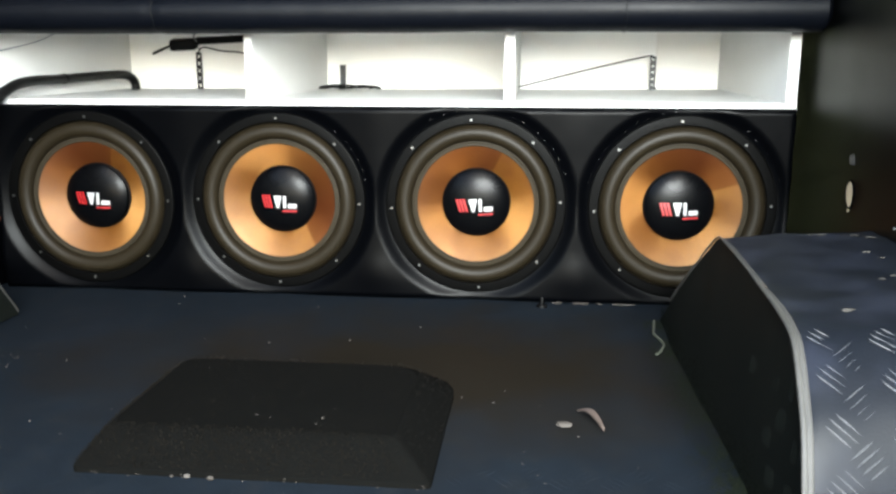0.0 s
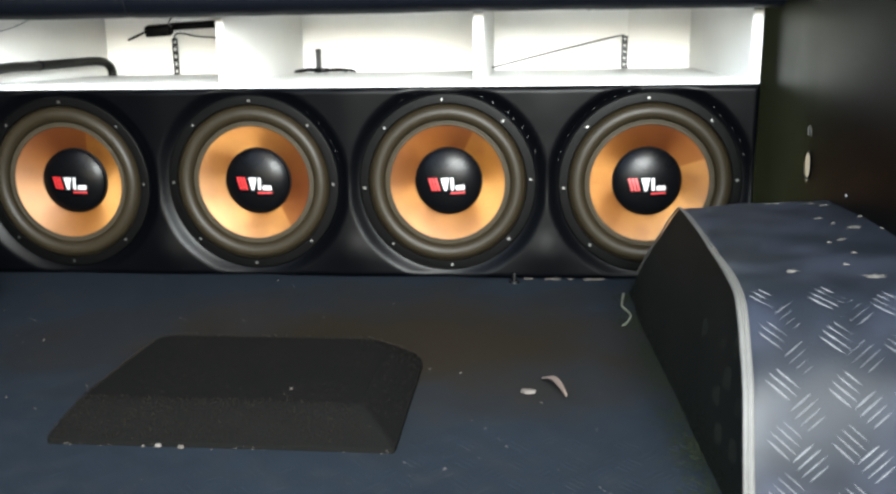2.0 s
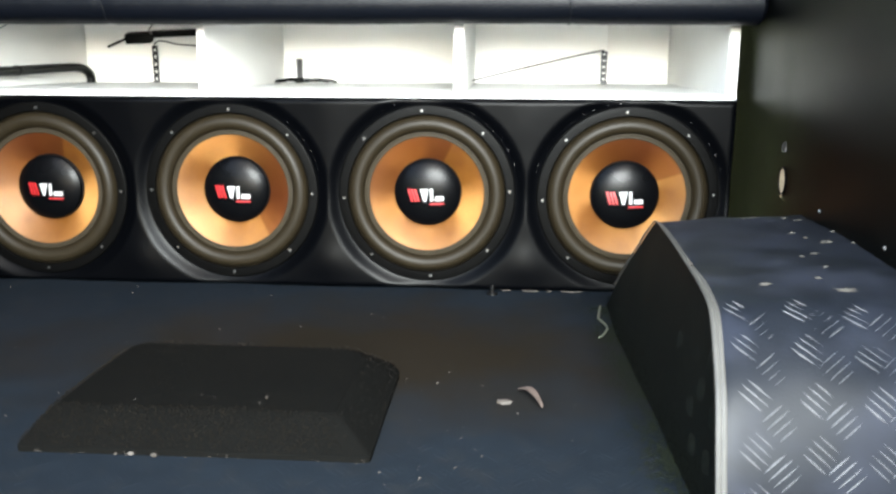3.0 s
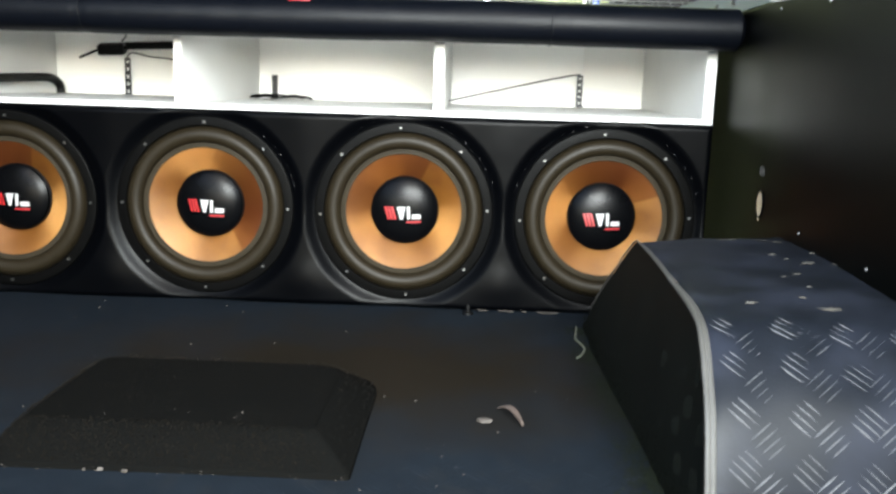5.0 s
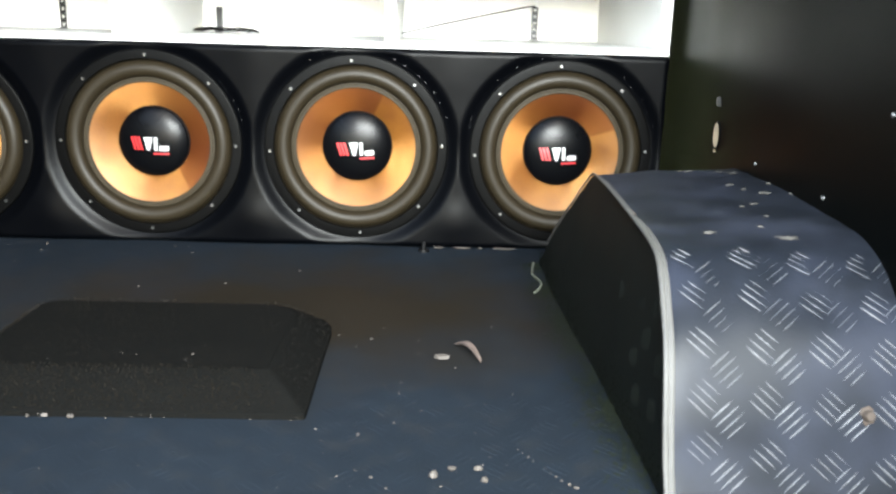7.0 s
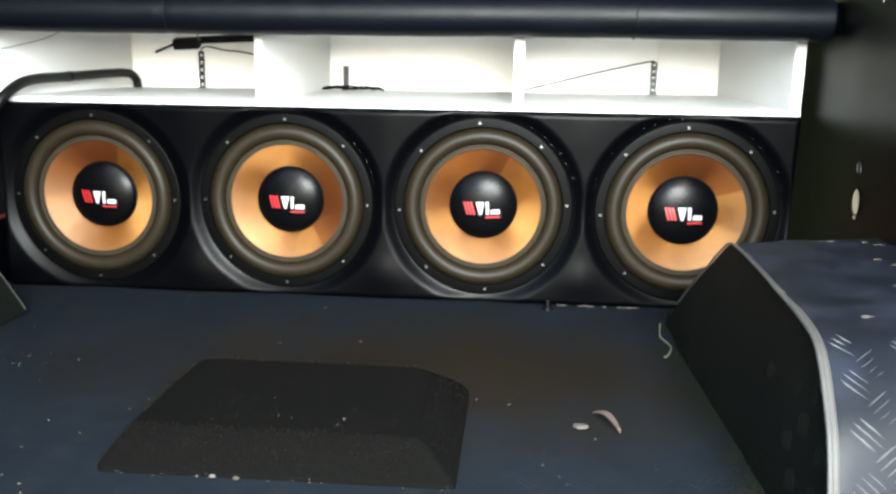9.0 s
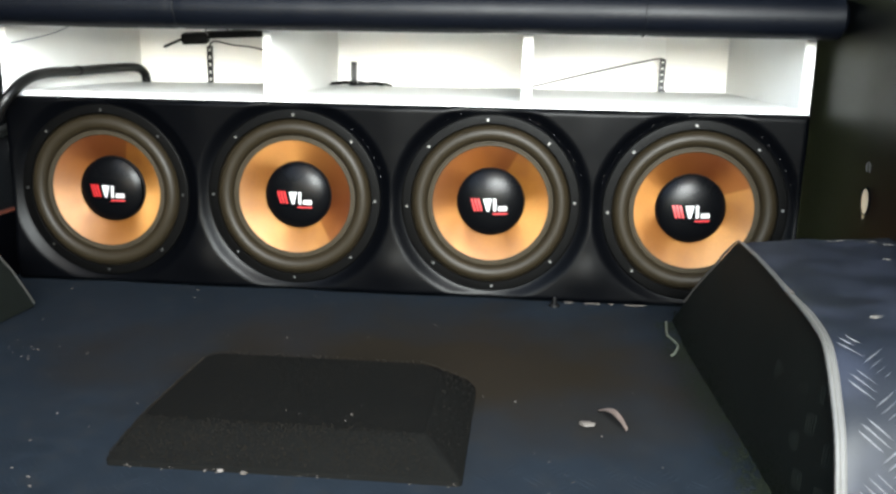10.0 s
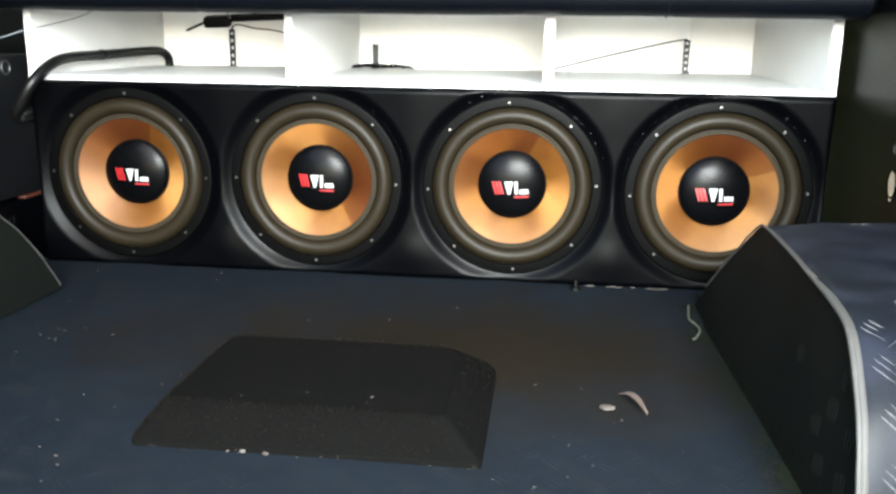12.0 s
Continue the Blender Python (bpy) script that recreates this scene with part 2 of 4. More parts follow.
def tube_bm(points, radius, sides=10, bm=None, smooth_steps=0, taper=None):
    """A tube along points, optionally smoothed by Catmull-Rom."""
    bm = bm or bmesh.new()
    pts = [Vector(p) for p in points]
    if smooth_steps:
        out = []
        ext = [2 * pts[0] - pts[1]] + pts + [2 * pts[-1] - pts[-2]]
        for i in range(1, len(ext) - 2):
            a, b, c, d = ext[i - 1:i + 3]
            for k in range(smooth_steps):
                t = k / smooth_steps
                out.append(0.5 * (2 * b + (c - a) * t + (2 * a - 5 * b + 4 * c - d) * t * t + (3 * b - a - 3 * c + d) * t ** 3))
        pts = out + [pts[-1]]
    rings, side = [], None
    for i, p in enumerate(pts):
        way = (pts[min(i + 1, len(pts) - 1)] - pts[max(i - 1, 0)]).normalized()
        if side is None:
            side = way.orthogonal().normalized()
        side = (side - way * side.dot(way)).normalized()
        up = way.cross(side)
        r = radius * (taper[min(i, len(taper) - 1)] if taper else 1)
        rings.append([bm.verts.new(p + r * (math.cos(2 * math.pi * k / sides) * side + math.sin(2 * math.pi * k / sides) * up)) for k in range(sides)])
    for a, b in zip(rings, rings[1:]):
        for k in range(sides):
            bm.faces.new((a[k], a[(k + 1) % sides], b[(k + 1) % sides], b[k]))
    bm.faces.new(rings[0][::-1])
    bm.faces.new(rings[-1])
    return bm


def lathe_bm(profile, steps=72, bm=None, closed=False):
    """Turn (radius, height) pairs about z. closed joins the last ring to the first."""
    bm = bm or bmesh.new()
    rings = []
    for r, h in profile:
        if r < 1e-6:
            rings.append([bm.verts.new((0, 0, h))])
        else:
            rings.append([bm.verts.new((r * math.cos(2 * math.pi * k / steps), r * math.sin(2 * math.pi * k / steps), h)) for k in range(steps)])
    pairs = list(zip(rings, rings[1:])) + ([(rings[-1], rings[0])] if closed else [])
    for a, b in pairs:
        for k in range(steps):
            n = (k + 1) % steps
            if len(a) == 1 and len(b) > 1:
                bm.faces.new((a[0], b[k], b[n]))
            elif len(b) == 1 and len(a) > 1:
                bm.faces.new((a[k], a[n], b[0]))
            elif len(a) > 1:
                bm.faces.new((a[k], a[n], b[n], b[k]))
    return bm


def arc(cx, cy, rx, ry, a0, a1, n):
    return [(cx + rx * math.cos(radians(a0 + (a1 - a0) * i / n)), cy + ry * math.sin(radians(a0 + (a1 - a0) * i / n))) for i in range(n + 1)]


def blob_bm(at, size, seed, bm=None):
    """A small crumpled crumb."""
    bm = bm or bmesh.new()
    rng = random.Random(seed)
    made = bmesh.ops.create_icosphere(bm, subdivisions=1, radius=1.0)["verts"]
    for v in made:
        v.co = Vector(at) + Vector((v.co.x * size[0], v.co.y * size[1], v.co.z * size[2])) * rng.uniform(0.7, 1.2)
    return bm


# ---- the setting ----
def wall_x(y):
    """The side wall bends slightly outward towards the box."""
    t = min(1.0, max(0.0, (y + 0.50) / 0.48))
    return 0.714 + 0.026 * t * t * (3 - 2 * t)


def build_floor():
    bm = bmesh.new()
    n, m = 60, 90
    x0, x1, y0, y1 = -0.80, 0.75, -2.30, 0.62
    vs = []
    for j in range(m + 1):
        row = []
        for i in range(n + 1):
            x, y = x0 + (x1 - x0) * i / n, y0 + (y1 - y0) * j / m
            h = 0.0022 * noise.noise((x * 5, y * 5, 0.3))
            row.append(bm.verts.new((x, y, h - 0.002)))
        vs.append(row)
    for j in range(m):
        for i in range(n):
            bm.faces.new((vs[j][i], vs[j][i + 1], vs[j + 1][i + 1], vs[j + 1][i]))
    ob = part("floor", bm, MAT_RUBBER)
    sol = ob.modifiers.new("thick", "SOLIDIFY")
    sol.thickness, sol.offset = 0.02, -1
    return tagged(ob, "black checker-pattern rubber mat on the load floor, dusty", "floor", kind="structure")


def tread_bars(bm, place, normal, along, half_len, w, h):
    """One lens-shaped raised bar."""
    n, a = normal, along
    s = n.cross(a)
    prof = (-1.0, -0.5, 0.0, 0.5, 1.0)
    left, top, right = [], [], []
    for t in prof:
        k = 1 - t * t
        c = place + a * (t * half_len)
        if abs(t) == 1.0:
            v = bm.verts.new(c)
            left.append(v), top.append(v), right.append(v)
        else:
            left.append(bm.verts.new(c - s * (w * k) - n * 0.0006))
            right.append(bm.verts.new(c + s * (w * k) - n * 0.0006))
            top.append(bm.verts.new(c + n * (h * k)))
    for i in range(len(prof) - 1):
        for p, q in ((left, top), (top, right)):
            f = list(dict.fromkeys((p[i], p[i + 1], q[i + 1], q[i])))
            if len(f) > 2:
                bm.faces.new(f)


def tread_group(bm, centre, normal, du, dv, lean, half_len=0.0195, gap=0.0080, count=4, h=0.0015, w=0.0019):
    a = (du * math.cos(lean) + dv * math.sin(lean)).normalized()
    s = normal.cross(a)
    for k in range(count):
        off = (k - (count - 1) / 2) * gap
        tread_bars(bm, centre + s * off, normal, a, half_len * (1 - 0.12 * abs(k - (count - 1) / 2)), w, h)


ARCH = [(-0.085, 0.0), (-0.13, 0.030), (-0.20, 0.080), (-0.28, 0.137), (-0.33, 0.176), (-0.36, 0.195), (-0.40, 0.199), (-0.50, 0.199), (-0.62, 0.195),
        (-0.69, 0.1925), (-0.738, 0.186), (-0.767, 0.171), (-0.79, 0.152), (-0.812, 0.130), (-0.828, 0.104), (-0.841, 0.070), (-0.851, 0.036), (-0.866, 0.0)]


ARCH_LEFT = [(-0.172, 0.0), (-0.186, 0.020), (-0.216, 0.060), (-0.258, 0.107), (-0.302, 0.145), (-0.35, 0.175), (-0.41, 0.195), (-0.50, 0.199), (-0.62, 0.195)] + ARCH[9:]


def along(y, table):
    """Straight steps between (y, value) pairs given from the box towards the hatch."""
    for (ya, va), (yb, vb) in zip(table, table[1:]):
        if y >= yb or (yb, vb) == table[-1]:
            return va + (vb - va) * max(0.0, min(1.0, (y - ya) / (yb - ya)))


def arch_x(y, z, sign):
    """The inner face leans out, more so towards the box; the far-side arch stands further out."""
    if sign < 0:
        return -(0.582 + 0.016 * min(1.0, max(0.0, (-0.62 - y) / 0.14)))
    top = along(y, ((-0.345, 0.533), (-0.62, 0.524), (-0.84, 0.518)))
    foot = along(y, ((-0.12, 0.506), (-0.25, 0.502), (-0.60, 0.509), (-0.866, 0.511)))
    t = min(1.0, z / 0.2)
    return foot + (top - foot) * t - 0.004 * math.sin(math.pi * t)


def outer_lift(y, z):
    """The sheet climbs slightly to the outer wall."""
    return z + (0.016 if z > 0.15 else 0.016 * z / 0.15)


def dense(profile, steps=4):
    pts = [Vector((0, *p)) for p in profile]
    ext = [2 * pts[0] - pts[1]] + pts + [2 * pts[-1] - pts[-2]]
    out = []
    for i in range(1, len(ext) - 2):
        a, b, c, d = ext[i - 1:i + 3]
        for k in range(steps):
            t = k / steps
            q = 0.5 * (2 * b + (c - a) * t + (2 * a - 5 * b + 4 * c - d) * t * t + (3 * b - a - 3 * c + d) * t ** 3)
            out.append((q.y, max(0.0, q.z)))
    return out + [profile[-1]]


def sheet_dent(x, y, z):
    return 0.0042 * noise.noise((x * 9, y * 9, z * 9 + 4)) + 0.0022 * noise.noise((x * 24, y * 24, z * 24))


def sheet_height(x, y):
    """Height of the right arch's sheet."""
    prof = dense(ARCH)
    ya, za, yb, zb = min(((a[0], a[1], b[0], b[1]) for a, b in zip(prof, prof[1:]) if a[1] > 0.1), key=lambda q: abs((q[0] + q[2]) / 2 - y))
    z = za + (zb - za) * (y - ya) / (yb - ya)
    inner = arch_x(y, z, 1)
    return z + (outer_lift(y, z) - z) * (x - inner) / (0.75 - inner) + sheet_dent(x, y, z)


def build_arch(sign):
    thing = empty("wheel_arch", (sign * 0.6, -0.45, 0))
    inv = Matrix.Translation((-sign * 0.6, 0.45, 0))
    prof = dense(ARCH if sign > 0 else ARCH_LEFT)
    far = 0.75 if sign > 0 else 0.765

    def cover(u, k):
        y, z = prof[k]
        x_in = arch_x(y, z, sign)
        x = x_in + (sign * far - x_in) * u
        dent = sheet_dent(x, y, z)
        soft = 0.004 * (1 - min(1, u / 0.06)) ** 2
        return Vector((x, y, max(0.0, z + (outer_lift(y, z) - z) * u + (dent - soft) * min(1, z / 0.03))))

    bm = bmesh.new()
    us = [0, 0.02, 0.05, 0.08] + [0.12 + 0.04 * i for i in range(23)]
    rows = [[bm.verts.new(cover(u, k)) for u in us] for k in range(len(prof))]
    for a, b in zip(rows, rows[1:]):
        for i in range(len(us) - 1):
            bm.faces.new((a[i], a[i + 1], b[i + 1], b[i]))
    bm.transform(inv)
    part("cover", bm, ARCH_RUBBER, thing)

    bm = bmesh.new()
    levels = [0, 0.15, 0.3, 0.5, 0.7, 0.85, 0.95, 1.0]
    cols = [[bm.verts.new((arch_x(y, z * q, sign) + sign * 0.0015 * noise.noise((y * 8, z * q * 8, 2)), y, z * q)) for q in levels] for y, z in prof]
    for a, b in zip(cols, cols[1:]):
        for i in range(len(levels) - 1):
            try:
                bm.faces.new((a[i], b[i], b[i + 1], a[i + 1]))
            except ValueError:
                pass
    bmesh.ops.remove_doubles(bm, verts=bm.verts, dist=1e-5)
    bmesh.ops.dissolve_degenerate(bm, edges=bm.edges, dist=1e-5)
    bm.transform(inv)
    part("side_panel", bm, SIDE_RUBBER, thing)

    # two cords of trim along the inner edge
    for off in (0.0, 1.0):
        pts = []
        for y, z in (prof[6:] if sign > 0 else prof[1:]):
            wob = 0.0012 * noise.noise((y * 30, z * 30, off * 7))
            pts.append((arch_x(y, z, sign) + sign * (-0.0018 + 0.0046 * off), y - 0.0005 + wob, z + 0.0015 - 0.0015 * off + wob))
        bm = tube_bm(pts, 0.0028, 8, taper=[max(0.55, min(1.0, 0.55 + (-0.56 - p[1]) * 3.5)) for p in pts])
        bm.transform(inv)
        part("trim_cord", bm, TRIM, thing, "frayed grey edging cord")

    if sign > 0:
        bm = blob_bm((0.5245, -0.612, 0.1975), (0.0042, 0.012, 0.0024), 9)
        bm.transform(inv)
        part("bare_patch", bm, CHIP, thing, "pale bare patch on the edging")

    # raised tread pattern, on the front slope
    bm = bmesh.new()
    rng = random.Random(12)
    length, table = 0.0, [(0.0, 0)]
    for k in range(1, len(prof)):
        length += math.hypot(prof[k][0] - prof[k - 1][0], prof[k][1] - prof[k - 1][1])
        table.append((length, k))
    for x0, s0, lean in ((0.593, 0.7755, 42), (0.561, 0.7910, -42)):
        for row in range(-1, 5):
            for i in range(-2, 4):
                x = x0 + 0.0515 * i
                s = s0 + 0.0440 * row + 0.0055 * (x - x0) / 0.05 * (1 if lean > 0 else 0.3)
                if s > length - 0.012:
                    continue
                kk = max(k for ln, k in table if ln <= s)
                y, z = prof[kk]
                inner = abs(arch_x(y, z, sign))
                if x > 0.735 or x < inner + 0.014:
                    continue
                u = (x - inner) / (far - inner)
                p, q = cover(u, kk), cover(u, min(kk + 1, len(prof) - 1))
                dv, du = (q - p).normalized(), Vector((sign, 0, 0))
                nrm = dv.cross(du).normalized()
                if nrm.y > 0:
                    nrm = -nrm
                worn = (0.12, 0.5, 0.95, 1.1, 1.15, 1.15)[row + 1] * (0.75 + 0.35 * rng.random())
                count = 4 if x > inner + 0.03 else 3
                tread_group(bm, p + dv * (s - table[kk][0]), nrm, du, dv, radians(lean), 0.0150, 0.0068, count, 0.0011 * worn, 0.0011 * min(1.1, 0.25 + 0.75 * worn))
    bm.transform(inv)
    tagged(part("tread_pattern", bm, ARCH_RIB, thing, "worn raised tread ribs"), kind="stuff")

    # faint upright ribs on the inner panel
    bm = bmesh.new()
    for gy, gz in ((-0.640, 0.125), (-0.678, 0.150), (-0.678, 0.104), (-0.749, 0.112), (-0.715, 0.082), (-0.770, 0.150), (-0.792, 0.060), (-0.735, 0.050), (-0.715, 0.135), (-0.66, 0.06), (-0.800, 0.105)):
        for k in range(4):
            y = gy + (k - 1.5) * 0.0068
            roof = min((abs(py - y), pz) for py, pz in prof)[1]
            half = 0.0125 * (1 - 0.1 * abs(k - 1.5))
            zs = [gz - 0.002 * k + half * (q / 3 - 1) for q in range(7)]
            if zs[-1] > roof - 0.012:
                continue
            tube_bm([(arch_x(y, q, sign), y + 0.0006 * math.sin(q * 90), q) for q in zs], 0.0007, 5, bm, taper=[0.2, 0.6, 0.9, 1.0, 0.9, 0.6, 0.2])
    bm.transform(inv)
    tagged(part("side_tread", bm, SIDE_RUBBER, thing, "faint raised tread ribs"), kind="stuff")
    return tagged(thing, "wheel arch covered in black tread-plate rubber with grey cord edging", "wheel arch")


def build_side_wall():
    bm = bmesh.new()
    ys = [-2.3, -1.6, -1.2, -0.9, -0.7, -0.55, -0.45, -0.35, -0.28, -0.2, -0.12, -0.05, 0.0, 0.2, 0.62]
    cols = []
    for y in ys:
        top = 0.535 if y > -0.3 else 0.535 - 0.055 * min(1.0, (-0.3 - y) / 0.8)
        x = wall_x(y)
        cols.append([bm.verts.new(p) for p in ((x, y, 0.0), (x, y, top * 0.5), (x, y, top - 0.006), (x + 0.006, y, top), (x + 0.024, y, top), (x + 0.024, y, 0.0))])
    for a, b in zip(cols, cols[1:]):
        for i in range(5):
            bm.faces.new((a[i], b[i], b[i + 1], a[i + 1]))
    bm.faces.new(cols[0]), bm.faces.new(cols[-1][::-1])
    return tagged(part("wall_right", bm, WALL_VINYL), "black vinyl-covered plywood side wall", "wall", kind="structure")


def build_left_wall():
    bm = box_bm(-0.80, -0.765, -2.3, 0.62, 0, 0.62)
    tagged(part("wall_left", bm, WALL_VINYL, smooth=False), "black vinyl-covered side wall", "wall", kind="structure")


def build_shell():
    """Plain panels added to block sky light around the load bay; the rear is open."""
    for name, b in (("wall_upper_right", (0.86, 0.90, -1.0, 2.0, -0.02, 1.45)), ("wall_upper_left", (-0.90, -0.86, -1.0, 2.0, -0.02, 1.45)),
                    ("ceiling", (-0.90, 0.90, -1.0, 2.0, 1.45, 1.49))):
        tagged(part(name, box_bm(*b), WALL_VINYL, smooth=False), "added dark panel keeping sky light off the load bay", "panel", kind="structure")
    # unseen posts and header, added behind the daylight lamp
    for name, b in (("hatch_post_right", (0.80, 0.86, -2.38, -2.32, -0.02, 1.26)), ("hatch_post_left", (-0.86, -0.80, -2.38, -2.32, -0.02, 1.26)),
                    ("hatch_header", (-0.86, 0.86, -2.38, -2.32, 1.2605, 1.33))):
        tagged(part(name, box_bm(*b, 0.004), WALL_VINYL, smooth=False), "unseen dark frame added behind the daylight lamp", "hatch frame", kind="structure")
    tagged(part("ground", box_bm(-40, 40, -40, 40, -0.75, -0.7), mat("asphalt", (0.05, 0.05, 0.05), 0.9), smooth=False), "grey asphalt under the vehicle", "ground", kind="structure")


# ---- speaker box ----
PITCH, Z_SUB, R_FLANGE = 0.3585, 0.1745, 0.1605
SUBS = [(-0.531 + PITCH * i, Z_SUB) for i in range(4)]


def build_box():
    thing = empty("subwoofer_enclosure", (0.0, 0.2, 0))
    inv = Matrix.Translation((0, -0.2, 0))
    X0, X1, Z1 = -0.712, 0.724, 0.346
    bm = bmesh.new()
    n, m = 480, 116
    grid = []
    for j in range(m + 1):
        row = []
        for i in range(n + 1):
            x, z = X0 + (X1 - X0) * i / n, Z1 * j / m
            lip, swell = 1.0, 1.0
            for sx, sz in SUBS:
                d = math.hypot(x - sx, z - sz)
                t = min(1.0, max(0.0, (d - 0.1575) / 0.027))
                lip *= t * t * (3 - 2 * t)
                t = min(1.0, max(0.0, (d - 0.150) / 0.110))
                swell *= t * t * t * (t * (6 * t - 15) + 10)
            full = max(0.0, min(1.0, (0.335 - z) / 0.23)) * min(1.0, z / 0.075)
            y = 0.006 - 0.0105 * lip - (0.004 + 0.012 * full * full * (3 - 2 * full)) * swell
            e = min(x - X0, X1 - x, z, Z1 - z)
            if e < 0.010:
                y += 0.010 * (1 - math.sqrt(max(0, 1 - (1 - e / 0.010) ** 2)))
            y += min(1.0, e / 0.03) * (0.0005 * noise.noise((x * 8, z * 8, 1.0)) + 0.00015 * noise.noise((x * 30, z * 30, 4.0)))
            row.append(bm.verts.new((x, y, z)))
        grid.append(row)
    for j in range(m):
        for i in range(n):
            q = (grid[j][i], grid[j][i + 1], grid[j + 1][i + 1], grid[j + 1][i])
            cx, cz = q[0].co.x + 0.0015, q[0].co.z + 0.0015
            if min(math.hypot(cx - sx, cz - sz) for sx, sz in SUBS) > 0.145:
                bm.faces.new(q)
    bm.transform(inv)
    part("baffle", bm, VINYL, thing, "black leatherette baffle with padded recesses")
    bm = bmesh.new()
    for b in ((X0, X1, 0.018, 0.50, 0.0, 0.014), (X0, X1, 0.018, 0.50, 0.328, 0.3455), (X0, X0 + 0.016, 0.018, 0.50, 0.014, 0.328),
              (X1 - 0.016, X1, 0.018, 0.50, 0.014, 0.328), (X0 + 0.016, X1 - 0.016, 0.484, 0.50, 0.014, 0.328)):
        box_bm(*b, bm=bm)
    bm.transform(inv)
    part("carcass", bm, VINYL, thing, smooth=False)
    # staples that hold the vinyl round the drivers
    rng = random.Random(17)
    for which, a0, a1, count in ((2, 20, 75, 7), (2, 100, 130, 3), (3, 95, 175, 10), (3, 20, 60, 5), (1, 15, 55, 6)):
        sx, sz = SUBS[which]
        for k in range(count):
            a = radians(a0 + (a1 - a0) * (k + rng.uniform(-0.25, 0.25)) / count)
            r = 0.1655 + rng.uniform(0, 0.003)
            p = Vector((sx + r * math.cos(a), 0.001, sz + r * math.sin(a)))
            w = Vector((-math.sin(a), 0, math.cos(a))) * 0.0011
            bm = tube_bm([p - w + Vector((0, 0.006, 0)), p - w, p + w, p + w + Vector((0, 0.006, 0))], 0.0004, 5)
            bm.transform(inv)
            part("staple", bm, DARK_STEEL, thing, "tiny dull staple")
    return tagged(thing, "long black leatherette subwoofer box on the load floor", "speaker box")


def dome(r):
    """Height of the dust cap at radius r."""
    return -0.034 + 0.022 * math.sqrt(max(0.0, 1 - (r / 0.066) ** 2))


def build_sub():
    """A twelve-inch driver; local z points out of the box."""
    sub = empty("subwoofer")
    prof = [(R_FLANGE, -0.015), (R_FLANGE, -0.003)] + arc(R_FLANGE - 0.003, -0.003, 0.003, 0.003, 0, 90, 4)
    prof += [(0.1440, 0.0), (0.1428, -0.0012), (0.1422, -0.004), (0.1422, -0.015)]
    part("basket", lathe_bm(prof, 96, closed=True), FLANGE, sub, "black cast basket ring")
    prof = [(0.1422, -0.0030), (0.1412, -0.0055)] + arc(0.1268, -0.0045, 0.0136, 0.0135, 0, 180, 16)[1:] + [(0.1118, -0.006)]
    part("surround", lathe_bm(prof, 96), RUBBER, sub, "thick half-round rubber surround")
    prof = [(0.1132, -0.007), (0.1126, -0.0035), (0.1100, -0.0028), (0.1085, -0.0042), (0.1066, -0.0036), (0.1042, -0.0040), (0.1030, -0.0068)]
    ring = part("stitched_ring", lathe_bm(prof, 96), STITCH, sub, "stitched joint of cone and surround")
    bm = bmesh.new()
    for k in range(110):
        a = 2 * math.pi * k / 110
        for r in (0.1052, 0.1106):
            p = Vector((r * math.cos(a), r * math.sin(a), -0.0030))
            t = Vector((-math.sin(a), math.cos(a), 0.35)).normalized() * 0.0020
            q = Vector((math.cos(a), math.sin(a), 0)) * 0.0007
            v = [bm.verts.new(c) for c in (p - t, p + q, p + t, p - q)]
            w = bm.verts.new(p + Vector((0, 0, 0.0011)))
            for i in range(4):
                bm.faces.new((v[i], v[(i + 1) % 4], w))
    part("stitches", bm, STITCH, ring, "row of pale stitches")
    prof = [(0.1035 - 0.0425 * t, -0.0055 - 0.0325 * (0.80 * t + 0.20 * t * t)) for t in [i / 14 for i in range(15)]]
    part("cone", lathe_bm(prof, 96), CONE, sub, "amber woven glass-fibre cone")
    prof = [(0.0625, -0.0380), (0.0622, -0.0335), (0.0605, -0.0318), (0.0590, -0.0335), (0.0588, -0.0372)]
    part("cap_ring", lathe_bm(prof, 72), BLACK, sub, "black rubber ring")
    prof = [(0.0600 * (1 - i / 14), dome(0.0600 * (1 - i / 14))) for i in range(15)]
    part("dust_cap", lathe_bm(prof, 72), CAP, sub, "glossy black domed dust cap")
    # plain printed shapes on the cap: red slanted bars, white blocks, a red underline
    def patch(bm, x0, x1, z0, z1, shear):
        nx, nz = 4, 4
        rows = []
        for j in range(nz + 1):
            row = []
            for i in range(nx + 1):
                z = z0 + (z1 - z0) * j / nz
                x = x0 + (x1 - x0) * i / nx + shear * (z - z0)
                row.append(bm.verts.new((x, z, dome(math.hypot(x, z)) + 0.0005)))
            rows.append(row)
        for j in range(nz):
            for i in range(nx):
                bm.faces.new((rows[j][i], rows[j][i + 1], rows[j + 1][i + 1], rows[j + 1][i]))
    cap = sub.children[-1]
    for i in range(3):
        bm = bmesh.new()
        patch(bm, -0.0300 + i * 0.0060, -0.0258 + i * 0.0060, -0.0140, 0.0092, -0.25)
        part("red_bar", bm, RED, cap, "red printed bar")
    for x0, x1, foot, head in ((-0.0125, 0.0030, 0.28, 1.0), (0.0055, 0.0108, 1.0, 1.0), (0.0140, 0.0300, 1.0, 1.0)):
        bm = bmesh.new()
        patch(bm, x0, x1, -0.0145, 0.0084 if x0 < 0.01 else -0.0062, 0)
        mid = (x0 + x1) / 2
        for v in bm.verts:
            t = (v.co.y + 0.0145) / 0.0229
            v.co.x = mid + (v.co.x - mid) * (foot + (head - foot) * t)
